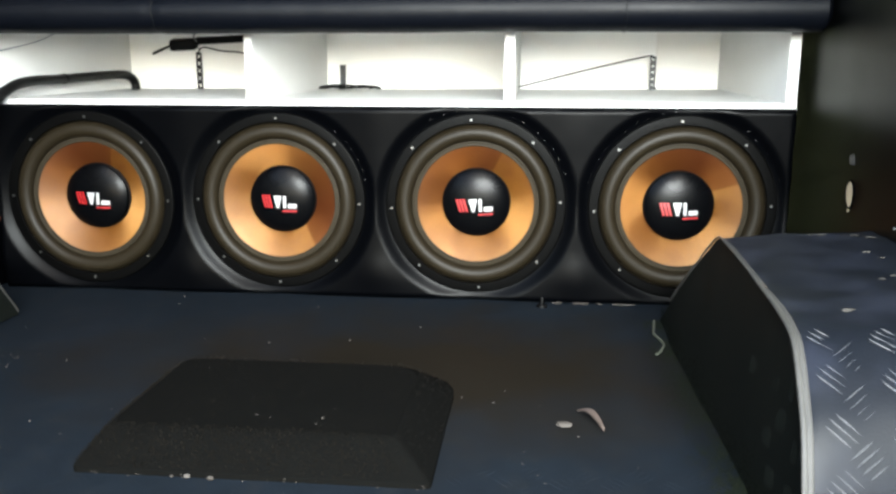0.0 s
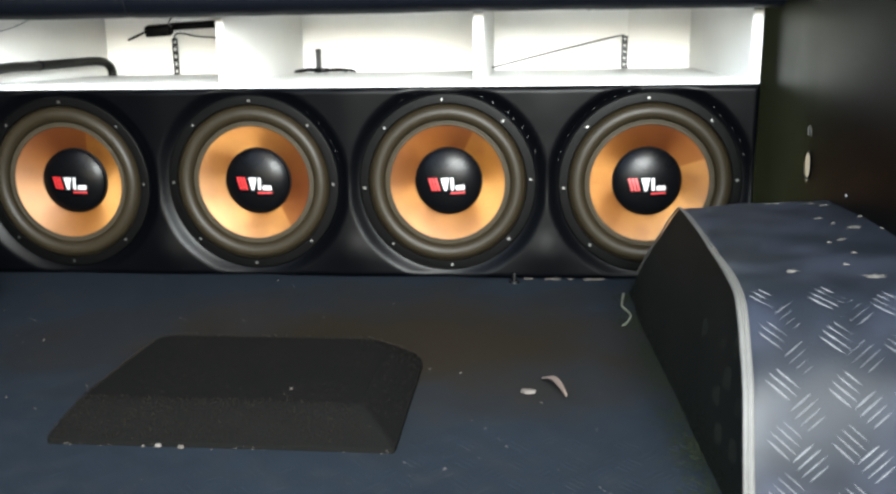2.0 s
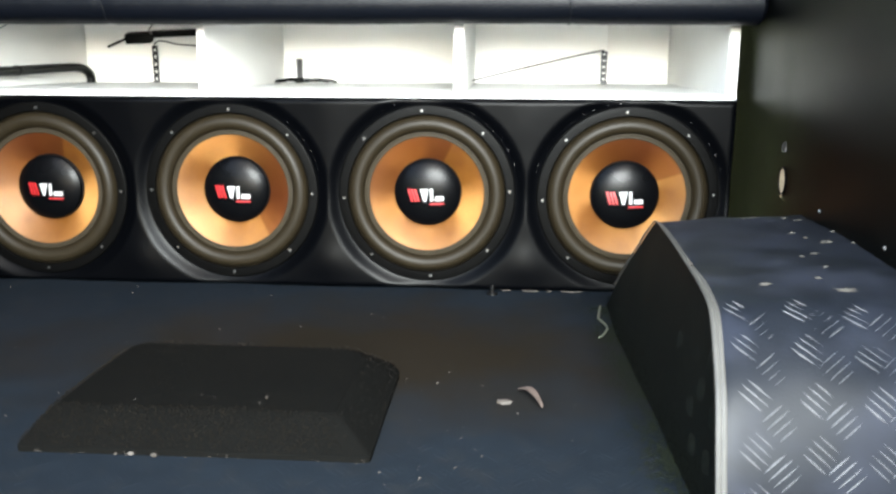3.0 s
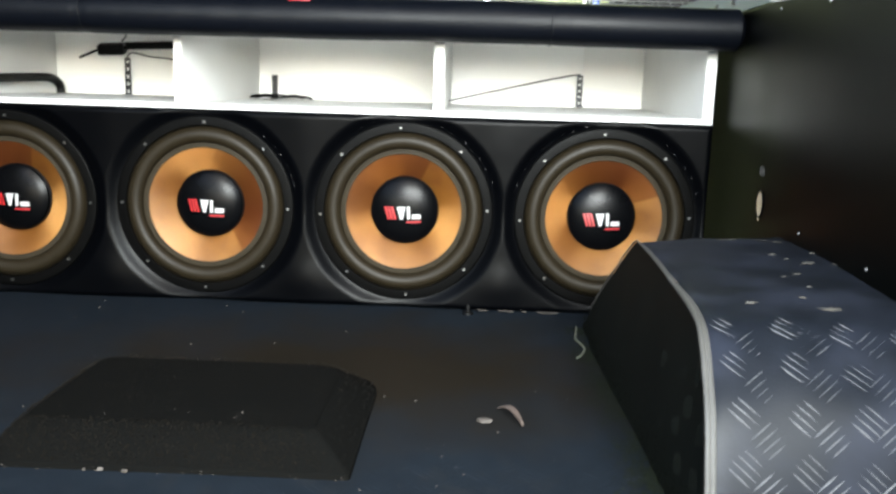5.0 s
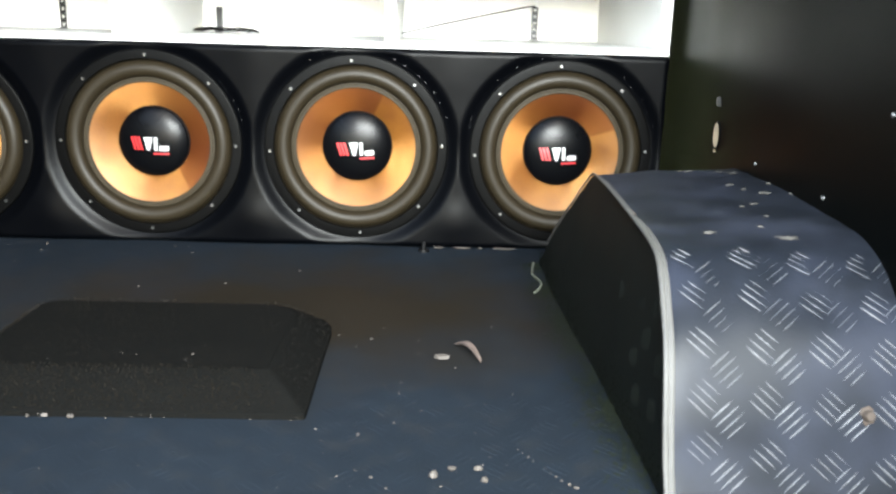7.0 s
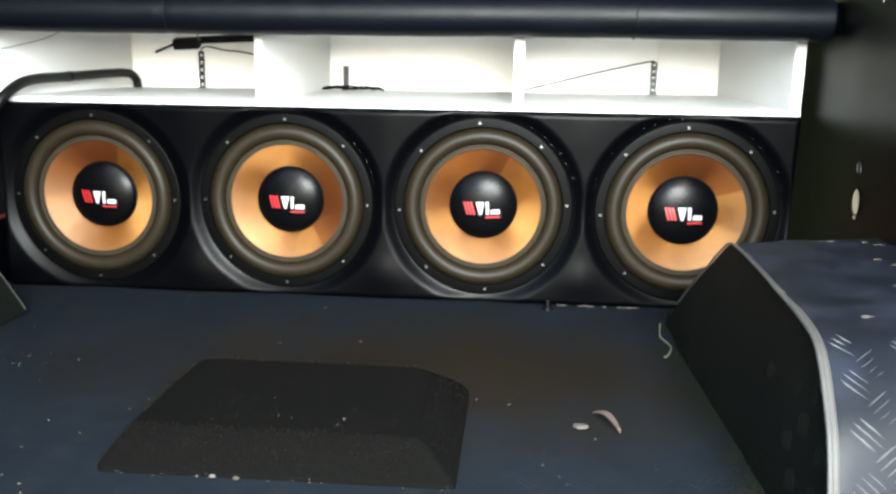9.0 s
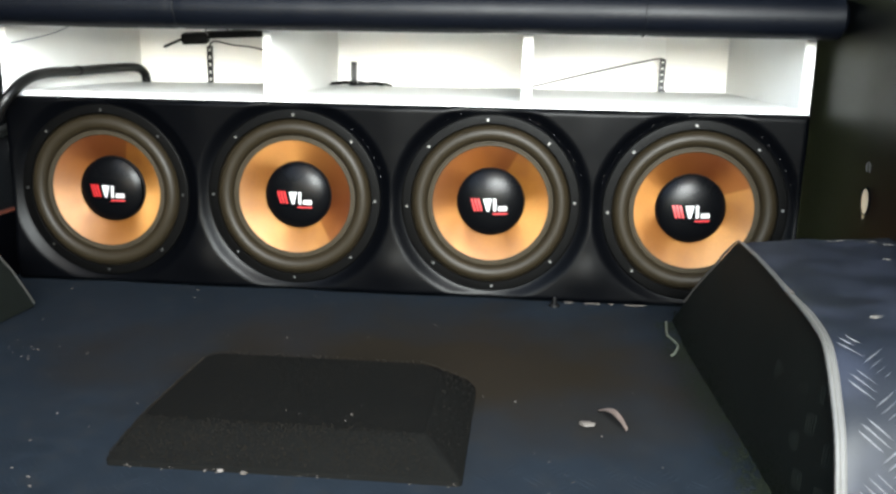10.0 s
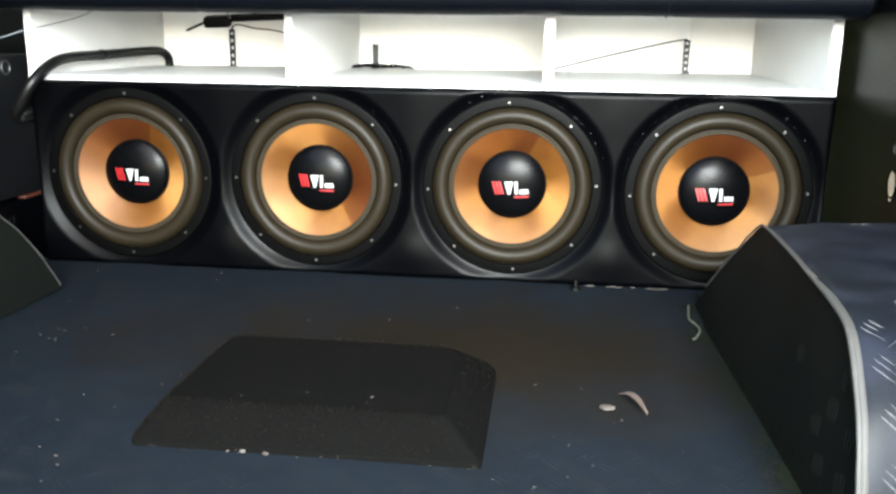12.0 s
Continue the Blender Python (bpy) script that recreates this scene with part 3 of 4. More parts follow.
            v.co.z = dome(math.hypot(v.co.x, v.co.y)) + 0.0005
        part("white_block", bm, PRINT, cap, "white printed block")
    bm = bmesh.new()
    patch(bm, 0.0040, 0.0305, -0.0214, -0.0182, 0)
    part("red_underline", bm, RED, cap, "red printed underline")
    # eight socket-head screws
    for k in range(8):
        a = radians(90 + 45 * k)
        prof = [(0.0026, -0.001), (0.0026, 0.0014), (0.0022, 0.0021), (0.0014, 0.0021), (0.0012, 0.0009), (0.0, 0.0009)]
        bm = lathe_bm(prof, 12)
        bm.transform(Matrix.Translation((0.150 * math.cos(a), 0.150 * math.sin(a), 0)))
        part("screw", bm, SCREW, sub, "small bright screw")
    return sub


def build_subs():
    first = build_sub()
    tagged(first, "round subwoofer with amber woven cone and black dust cap", "subwoofer", "subwoofers in the box")
    # the ring of each driver is bolted at its own slight turn; the print stays nearly level
    turns = (-0.8, -0.6, 3.0, 2.7)
    for (x, z), turn in list(zip(SUBS, turns))[1:]:
        copy_thing(first, pose(x, 0.0, z, 90, -turn, 0))
    first.matrix_basis = pose(SUBS[0][0], 0.0, SUBS[0][1], 90, -turns[0], 0)
    # each cone is turned so its painted sheen sector sits at its own angle
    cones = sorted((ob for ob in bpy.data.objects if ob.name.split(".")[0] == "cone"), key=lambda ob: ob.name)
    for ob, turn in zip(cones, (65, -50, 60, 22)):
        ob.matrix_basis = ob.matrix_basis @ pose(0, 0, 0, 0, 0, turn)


# ---- shelf ----
def build_shelf():
    thing = empty("amplifier_shelf", (0, 0.27, 0.347))
    inv = Matrix.Translation((0, -0.27, -0.347))
    X0, X1 = -0.714, 0.722

    def board(name, b, label=""):
        bm = box_bm(*b, bevel=0.0012)
        bm.transform(inv)
        paint = WHITE_DIMMED if name in ("divider", "end_panel") else CREAM if name == "back_panel" else WHITE
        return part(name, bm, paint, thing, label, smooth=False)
    bm = box_bm(X0, X1, 0.0, 0.568, 0.3465, 0.3555, 0.0012)
    for v in bm.verts:
        if v.co.z > 0.35:
            v.co.z += 0.007 * max(0.0, v.co.y) / 0.55 * (0.6 + 0.6 * (v.co.x + 0.7) / 1.4)
    bm.transform(inv)
    part("bottom_board", bm, WHITE_SHADED, thing, smooth=False)
    board("back_board", (X0, X1, 0.552, 0.567, 0.352, 0.519))
    board("back_panel", (0.562, 0.7035, 0.5485, 0.5515, 0.362, 0.519))
    board("top_board", (X0, X1, 0.02, 0.567, 0.520, 0.533))
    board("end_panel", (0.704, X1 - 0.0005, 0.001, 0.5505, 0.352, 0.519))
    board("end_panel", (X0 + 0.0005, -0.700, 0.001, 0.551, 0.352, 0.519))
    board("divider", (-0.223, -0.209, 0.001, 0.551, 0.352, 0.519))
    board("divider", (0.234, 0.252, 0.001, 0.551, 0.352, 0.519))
    return tagged(thing, "white-painted open shelf with three bays on the speaker box", "shelf")


def build_roll():
    thing = empty("padded_roll", (0, -0.06, 0.503))
    rings = []
    bm = bmesh.new()
    x, x_end, sides = -0.858, 0.741, 28
    xs = [x + (x_end - x) * i / 150 for i in range(151)]
    for xx in xs:
        r = 0.0340 + 0.0010 * noise.noise((xx * 7, 0, 0)) + 0.0005 * noise.noise((xx * 28, 3, 0))
        for seam in (-0.345, 0.427):
            r -= 0.0022 * math.exp(-((xx - seam) / 0.004) ** 2)
        if xx > x_end - 0.012:
            r *= 1 - 0.35 * ((xx - x_end + 0.012) / 0.012) ** 2
        rings.append([bm.verts.new((xx, r * 1.05 * math.cos(2 * math.pi * k / sides), r * math.sin(2 * math.pi * k / sides) + 0.0012 * math.sin(xx * 5))) for k in range(sides)])
    for a, b in zip(rings, rings[1:]):
        for k in range(sides):
            bm.faces.new((a[k], a[(k + 1) % sides], b[(k + 1) % sides], b[k]))
    bm.faces.new(rings[0]), bm.faces.new(rings[-1])
    part("cover", bm, ROLL_VINYL, thing)
    for seam in (-0.345, 0.427):
        pts = [(seam + 0.001 * math.sin(k), 0.0335 * 1.05 * math.cos(radians(a)), 0.0335 * math.sin(radians(a))) for k, a in enumerate(range(90, 285, 8))]
        part("seam", tube_bm(pts, 0.0011, 6), SIDE_VINYL, thing, "stitched cross seam")
    bm = box_bm(-0.855, 0.722, 0.030, 0.078, -0.012, 0.014, 0.003)
    part("backing_board", bm, BLACK, thing, smooth=False)
    return tagged(thing, "black leatherette padded roll along the front of the shelf top", "padded trim")


build_floor()
build_side_wall()
build_left_wall()
build_shell()
build_arch(1)
build_arch(-1)
build_box()
build_subs()
build_shelf()
build_roll()


# ---- floor things ----
def build_pad():
    """A low carpeted block with sloped sides and a rounded rear corner."""
    thing = empty("floor_pad", (0, -0.55, 0))
    def outline(x0, x1, y0, y1, rad):
        out = []
        for cx, cy, a0 in ((x1 - rad[0], y1 - rad[0], 0), (x0 + rad[1], y1 - rad[1], 90), (x0 + rad[2], y0 + rad[2], 180), (x1 - rad[3], y0 + rad[3], 270)):
            r = rad[(0, 90, 180, 270).index(a0)]
            out += [(cx + r * math.cos(radians(a0 + 90 * i / 8)), cy + r * math.sin(radians(a0 + 90 * i / 8))) for i in range(9)]
        return out
    low = outline(-0.190, 0.192, -0.150, 0.160, (0.07, 0.02, 0.006, 0.006))
    top = outline(-0.172, 0.148, -0.096, 0.118, (0.045, 0.02, 0.006, 0.006))
    bm = bmesh.new()
    rings = []
    for t, z in ((0.0, -0.003), (0.0, 0.004), (0.25, 0.0105), (0.5, 0.0175), (0.75, 0.0240), (0.93, 0.0280), (1.0, 0.0292), (1.06, 0.0296)):
        rings.append([bm.verts.new((a[0] + (b[0] - a[0]) * t, a[1] + (b[1] - a[1]) * t, z + 0.0008 * noise.noise((a[0] * 40, a[1] * 40, z * 90)))) for a, b in zip(low, top)])
    for a, b in zip(rings, rings[1:]):
        for k in range(len(low)):
            n = (k + 1) % len(low)
            bm.faces.new((a[k], a[n], b[n], b[k]))
    part("skirt", bm, CARPET, thing, "dusty sloping carpet edge")
    bm = bmesh.new()
    bm.faces.new([bm.verts.new((x * 0.999, y * 0.999, 0.0296)) for x, y in [(a[0] + (b[0] - a[0]) * 1.06, a[1] + (b[1] - a[1]) * 1.06) for a, b in zip(low, top)]])
    part("top", bm, CARPET, thing, "flat worn carpet top")
    rng = random.Random(21)
    bm = bmesh.new()
    sizes = [math.hypot(low[k][0] - low[k - 1][0], low[k][1] - low[k - 1][1]) for k in range(1, len(low))] + [0.1]
    for k in rng.choices(range(len(low)), sizes, k=9000):
        t = rng.random()
        f = rng.random()
        n = (k + 1) % len(low)
        ax, ay = low[k][0] + (low[n][0] - low[k][0]) * f, low[k][1] + (low[n][1] - low[k][1]) * f
        bx, by = top[k][0] + (top[n][0] - top[k][0]) * f, top[k][1] + (top[n][1] - top[k][1]) * f
        if (ax > 0.17 or ay > 0.09) and rng.random() < 0.85:
            continue
        p = Vector((ax + (bx - ax) * t, ay + (by - ay) * t, 0.0058 + 0.0265 * t))
        out = Vector(((ax - bx) * 0.4 + rng.uniform(-0.04, 0.04), (ay - by) * 0.4 + rng.uniform(-0.03, 0.03), 0.045)).normalized() * rng.uniform(0.0018, 0.0042)
        side = Vector((rng.uniform(-1, 1), rng.uniform(-1, 1), 0)).normalized() * 0.0006
        bm.faces.new([bm.verts.new(p - side), bm.verts.new(p + side), bm.verts.new(p + out)])
    for _ in range(5000):
        p = Vector((rng.uniform(-0.166, 0.138), rng.uniform(-0.098, 0.112), 0.0294))
        if noise.noise((p.x * 14, p.y * 30, 0.7)) < rng.uniform(-0.5, 0.6):
            continue
        lean = Vector((rng.uniform(-0.003, 0.003), rng.uniform(-0.001, 0.003), rng.uniform(0.0004, 0.0014)))
        side = Vector((rng.uniform(-1, 1), rng.uniform(-1, 1), 0)).normalized() * 0.0005
        bm.faces.new([bm.verts.new(p - side), bm.verts.new(p + side), bm.verts.new(p + lean)])
    tagged(part("nap", bm, FIBRE, thing, "short fuzzy carpet fibres"), kind="stuff")
    return tagged(thing, "low block with sloping sides in worn black carpet", "floor pad")


build_pad()


def build_floor_tread():
    bm = bmesh.new()
    pitch = 0.054
    for half in (0, 1):
        for i in range(-15, 15):
            for j in range(16):
                x, y = (i + half * 0.5) * pitch, -1.28 + (j + half * 0.5) * pitch * 0.75
                if abs(x) > 0.49 and -0.83 < y < -0.08 or x > 0.70 or x < -0.74 or y > -0.03 or y < -1.3:
                    continue
                if -0.20 < x < 0.20 and -0.71 < y < -0.38:
                    continue
                h = 0.0022 * noise.noise((x * 5, y * 5, 0.3)) - 0.002
                tread_group(bm, Vector((x, y, h)), Vector((0, 0, 1)), Vector((1, 0, 0)), Vector((0, 1, 0)), radians(45 if half else -45), 0.0145, 0.0072, 4, 0.00018, 0.0013)
    return tagged(part("floor_tread", bm, MAT_RUBBER), "raised five-bar tread ribs of the rubber floor mat", "tread", kind="stuff")


build_floor_tread()


def build_leaf():
    bm = bmesh.new()
    rows = []
    for i in range(13):
        t = i / 12
        c = Vector((0.349 + 0.027 * t, -0.496 - 0.056 * t + 0.006 * math.sin(math.pi * t), 0.002 + 0.007 * math.sin(math.pi * t)))
        w = 0.0050 * math.sin(math.pi * min(1, 0.12 + 0.88 * t)) ** 0.7
        rows.append([bm.verts.new(c + Vector((0.85 * k * w, 0.55 * k * w, 0.006 * abs(k) ** 2 * (0.4 + 0.6 * t)))) for k in (-1, -0.5, 0, 0.5, 1)])
    for a, b in zip(rows, rows[1:]):
        for k in range(4):
            bm.faces.new((a[k], a[k + 1], b[k + 1], b[k]))
    ob = part("dry_leaf", bm, LEAF)
    sol = ob.modifiers.new("thick", "SOLIDIFY")
    sol.thickness = 0.0008
    tagged(ob, "curled pale dry leaf lying on the rubber floor", "leaf")
    ob = part("paper_scrap", blob_bm((0.331, -0.537, 0.003), (0.0095, 0.0066, 0.003), 5), CHIP)
    tagged(ob, "small crumpled cream scrap on the rubber floor", "scrap")


def build_crumbs():
    rng = random.Random(11)
    bm = bmesh.new()
    def crumb(x, y, z, r):
        blob_bm((x, y, z + r * 0.4), (r * rng.uniform(0.7, 1.6), r, r * 0.7), rng.random(), bm)
    for _ in range(190):
        x, y = rng.uniform(-0.70, 0.49), -0.02 - 1.0 * rng.random() ** 1.2
        if -0.20 < x < 0.20 and -0.71 < y < -0.38:
            continue
        if abs(x) > 0.48 and y < -0.08:
            continue
        crumb(x, y, -0.0015, rng.choice((0.0005, 0.0006, 0.0006, 0.0007, 0.0008, 0.0010, 0.0014)))
    for _ in range(26):
        crumb(rng.gauss(-0.47, 0.07), rng.gauss(-0.33, 0.09), -0.0015, rng.choice((0.0006, 0.0008, 0.0012)))
    for _ in range(30):
        crumb(rng.gauss(0.30, 0.08), rng.gauss(-0.78, 0.08), -0.0015, rng.choice((0.0005, 0.0007, 0.0010)))
    for _ in range(16):
        crumb(rng.uniform(-0.16, 0.14), rng.uniform(-0.64, -0.45), 0.029, rng.choice((0.0006, 0.0007, 0.0009)))
    for _ in range(40):
        crumb(rng.uniform(-0.18, 0.19), -0.703 + rng.uniform(-0.006, 0.012), 0.001, rng.choice((0.0006, 0.0008, 0.0010)))
    for x, y, z, r in ((-0.062, -0.703, 0.0, 0.0030), (-0.036, -0.706, 0.0, 0.0032), (-0.078, -0.705, 0.0, 0.0022), (0.059, -0.61, 0.029, 0.0022), (0.055, -0.625, 0.029, 0.0012),
                       (0.319, -0.808, -0.001, 0.0050), (0.363, -0.815, -0.001, 0.0042), (0.359, -0.798, 0.0, 0.0035), (0.335, -0.798, 0.0, 0.0030), (0.436, -0.822, 0.0, 0.0022), (0.441, -0.827, 0.0, 0.0020)):
        crumb(x, y, z, r)
    for k in (0, 1, 2, 3, 5, 6, 7, 8):
        crumb(0.398 + 0.0042 * k + rng.uniform(-0.0008, 0.0008), -0.758 - 0.0070 * k, -0.0008, rng.uniform(0.0006, 0.0011))
    for x, y in ((-0.504, -0.371), (-0.472, -0.366), (-0.432, -0.359), (-0.462, -0.407), (-0.452, -0.406), (-0.307, -0.586), (-0.252, -0.615), (-0.298, -0.658), (-0.280, -0.722), (-0.311, -0.734),
                 (-0.252, -0.738), (-0.240, -0.756), (-0.237, -0.789), (0.244, -0.472), (0.441, -0.442), (0.247, -0.730), (-0.205, -0.273), (-0.218, -0.261), (0.019, -0.167), (0.110, -0.170)):
        crumb(x, y, -0.0012, rng.uniform(0.0008, 0.0014))
    tagged(part("crumbs", bm, CHIP), "scattered pale crumbs and grit on the floor", "debris", kind="stuff")


def build_box_debris():
    for i, (x0, x1) in enumerate(((0.325, 0.343), (0.362, 0.392), (0.405, 0.414), (0.432, 0.472))):
        bm = bmesh.new()
        rng = random.Random(i)
        pts = [(x0 + (x1 - x0) * k / 6, -0.012 + rng.uniform(-0.002, 0.002), 0.0015 + rng.uniform(0, 0.0015)) for k in range(7)]
        tube_bm(pts, 0.0012, 6, bm, taper=[0.4, 1.0, 0.7, 1.1, 0.8, 1.0, 0.3])
        tagged(part("foam_strip", bm, CHIP), "torn pale foam scrap at the foot of the speaker box", "debris", "foam scraps")
    thing = empty("floor_stud", (0.308, -0.022, 0))
    part("stem", lathe_bm([(0.0, 0.014), (0.0032, 0.014), (0.0036, 0.012), (0.0036, -0.004)], 14), BLACK, thing)
    part("washer", lathe_bm([(0.0036, 0.0015), (0.009, 0.0012), (0.0095, -0.003)], 16), BLACK, thing, "dark steel washer")
    tagged(thing, "short dark bolt standing in the floor", "bolt")


def build_thread():
    pts = [(0.497, -0.105, 0.003), (0.490, -0.150, 0.002), (0.487, -0.178, 0.003), (0.494, -0.205, 0.002), (0.494, -0.232, 0.003), (0.484, -0.262, 0.002), (0.478, -0.272, 0.002)]
    tagged(part("loose_thread", tube_bm([(x - 0.004, y, z) for x, y, z in pts], 0.0018, 6, smooth_steps=5), THREAD), "pale frayed cord lying beside the wheel arch", "cord")
    bm = bmesh.new()
    rng = random.Random(31)
    for _ in range(5200):
        y = -0.10 - 0.74 * rng.random()
        patchy = 0.62 + 0.7 * noise.noise((y * 14, 3, 0))
        if rng.random() > patchy:
            continue
        xi, r = arch_x(y, 0.0, 1), rng.uniform(0.0008, 0.0022)
        a = rng.uniform(0, 6.3)
        u, v = r * math.cos(a), r * math.sin(a)
        if rng.random() < 0.66:
            p = Vector((xi - 0.001 - abs(rng.gauss(0, 0.017)), y, 0.0007))
            offs = ((u, v, 0), (-v, u, 0), (-u, -v, 0.0002), (v, -u, 0))
        else:
            z = 0.002 + abs(rng.gauss(0, 0.022))
            p = Vector((arch_x(y, z, 1) - 0.0024, y, z))
            offs = ((0, u, v), (0, -v, u), (-0.0002, -u, -v), (0, v, -u))
        bm.faces.new([bm.verts.new(p + Vector(o)) for o in offs])
    tagged(part("moss_line", bm, GREENISH), "greenish grime gathered along the foot of the wheel arch", "grime", kind="stuff")


# ---- wall things ----
def build_wall_details():
    thing = empty("wall_hole", (wall_x(-0.265), -0.265, 0.243))
    bm = bmesh.new()
    rng = random.Random(3)
    ring = []
    for k in range(22):
        a = 2 * math.pi * k / 22
        r = 1 + 0.12 * rng.uniform(-1, 1)
        point = 1.25 if math.sin(a) < -0.9 else 1.0
        ring.append(bm.verts.new((-0.0012, 0.0165 * r * math.cos(a), 0.0165 * r * point * math.sin(a) * 1.15)))
    mid = bm.verts.new((-0.0004, 0, 0))
    for k in range(22):
        bm.faces.new((ring[k], ring[(k + 1) % 22], mid))
    part("bare_wood", bm, WOOD, thing, "pale bare plywood")
    pts = [(-0.001, 0.0172 * math.cos(2 * math.pi * k / 20), 0.0195 * math.sin(2 * math.pi * k / 20)) for k in range(21)]
    part("torn_rim", tube_bm(pts, 0.0014, 6), VINYL, thing, "curled torn vinyl rim")
    thing.rotation_euler = (0, 0, -0.06)
    tagged(thing, "round tear in the wall vinyl showing bare plywood", "wall tear")
    for y, z, up in ((-0.262, 0.290, 1), (-0.447, 0.229, 0), (-0.634, 0.2225, 0), (-0.741, 0.317, 0), (-0.47, 0.507, 0), (-0.65, 0.500, 0), (-0.278, 0.516, 0)):
        x = wall_x(y)
        if up:
            for dy in (-0.006, 0.006):
                bm = tube_bm([(x - 0.001, y + dy, z - 0.006), (x - 0.002, y + dy, z + 0.006), (x - 0.001, y + dy * 0.3, z + 0.008)], 0.0006, 6)
                tagged(part("staple", bm, DARK_STEEL), "small dull staple in the wall vinyl", "staple", "wall fasteners")
        else:
            bm = lathe_bm([(0.0, 0.0026), (0.0014, 0.0024), (0.0026, 0.0010), (0.0028, -0.001)], 14)
            bm.transform(Matrix.Translation((x, y, z)) @ Matrix.Rotation(radians(-90), 4, "Y"))
            tagged(part("rivet", bm, SCREW if z > 0.45 else DARK_STEEL), "small bright rivet in the black wall vinyl", "rivet", "wall fasteners")


def build_scuffs():
    """Patches where the tread rubber has worn to pale grey."""
    bm = bmesh.new()
    rng = random.Random(8)
    spots = [(0.649, -0.710, 0.013), (0.700, -0.415, 0.012), (0.689, -0.546, 0.011), (0.581, -0.690, 0.008), (0.635, -0.675, 0.006), (0.663, -0.585, 0.006), (0.647, -0.591, 0.006),
             (0.669, -0.489, 0.006), (0.652, -0.385, 0.008), (0.640, -0.383, 0.006), (0.690, -0.395, 0.007), (0.712, -0.50, 0.005), (0.675, -0.52, 0.004), (0.655, -0.64, 0.004), (0.715, -0.56, 0.006), (0.718, -0.60, 0.005)]
    for x, y, r in spots:
        n = 14
        ring = []
        for k in range(n):
            a = 2 * math.pi * k / n
            q = 0.6 * r * rng.uniform(0.35, 1.5)
            xx, yy = x + 1.2 * q * math.cos(a), y + 0.75 * q * math.sin(a)
            ring.append(bm.verts.new((xx, yy, sheet_height(xx, yy) + 0.0006)))
        mid = bm.verts.new((x, y, sheet_height(x, y) + 0.0016))
        for k in range(n):
            bm.faces.new((ring[k], ring[(k + 1) % n], mid))
    tagged(part("scuffs", bm, DIRT), "pale dried dirt flakes on the wheel arch", "dirt", kind="stuff")


def build_rust():
    thing = empty("rusty_bolt", (0.676, -0.8400, 0.078))
    thing.rotation_euler = (radians(70), 0, 0)
    rng = random.Random(2)
    bm = bmesh.new()
    ring = [bm.verts.new((0.006 * rng.uniform(0.7, 1.2) * math.cos(2 * math.pi * k / 18), 0.0085 * rng.uniform(0.8, 1.15) * math.sin(2 * math.pi * k / 18), 0.0015)) for k in range(18)]
    mid = bm.verts.new((0, 0, 0.0045))
    for k in range(18):
        bm.faces.new((ring[k], ring[(k + 1) % 18], mid))
    part("rust_stain", bm, RUST, thing, "brown rust stain")
    part("head", lathe_bm([(0, 0.0075), (0.0035, 0.0072), (0.005, 0.005), (0.0052, 0.002)], 12), RUST, thing, "dull rusty bolt head")
    tagged(thing, "rusty bolt head in the wheel arch slope", "bolt")


# ---- shelf things ----
def build_hose():
    pts = [(-0.655, 0.475, 0.352), (-0.656, 0.468, 0.380), (-0.662, 0.435, 0.394), (-0.672, 0.35, 0.393), (-0.677, 0.20, 0.388), (-0.671, 0.08, 0.386), (-0.667, 0.005, 0.376),
           (-0.680, -0.040, 0.345), (-0.705, -0.045, 0.305), (-0.722, -0.035, 0.283), (-0.730, -0.008, 0.277), (-0.727, 0.03, 0.283)]
    thing = empty("rubber_hose", (-0.66, 0.2, 0.36))
    bm = tube_bm(pts, 0.0098, 14, smooth_steps=7)
    bm.transform(Matrix.Translation((0.66, -0.2, -0.36)))
    part("hose", bm, HOSE, thing)
    bm = tube_bm([(-0.677, 0.206, 0.3885), (-0.677, 0.198, 0.388)], 0.0108, 14)
    bm.transform(Matrix.Translation((0.66, -0.2, -0.36)))
    part("tie", bm, BLACK, thing, "black cable tie")
    tagged(thing, "thick black rubber hose draped over the shelf end", "hose")


def strip(name, x, y, z0, z1, holes, label):
    thing = empty(name, (x, y, z0))
    h = z1 - z0
    bm = bmesh.new()
    w = 0.0068
    for b in ((-w, -w + 0.004), (w - 0.004, w)):
        box_bm(b[0], b[1], -0.0012, 0.0012, 0, h, bm=bm)
    if holes:
        for k in range(holes + 1):
            z = h * k / holes
            box_bm(-w + 0.004, w - 0.004, -0.0012, 0.0012, max(0, z - 0.0050), min(h, z + 0.0050), bm=bm)
    else:
        box_bm(-w + 0.004, w - 0.004, -0.0012, 0.0012, 0, h, bm=bm)
    part("upright", bm, DARK_STEEL, thing, smooth=False)
    part("foot", box_bm(-w, w, -0.022, 0.0, -0.004, 0.0022, 0.0008), DARK_STEEL, thing, smooth=False)
    return tagged(thing, label, "bracket", "shelf brackets")


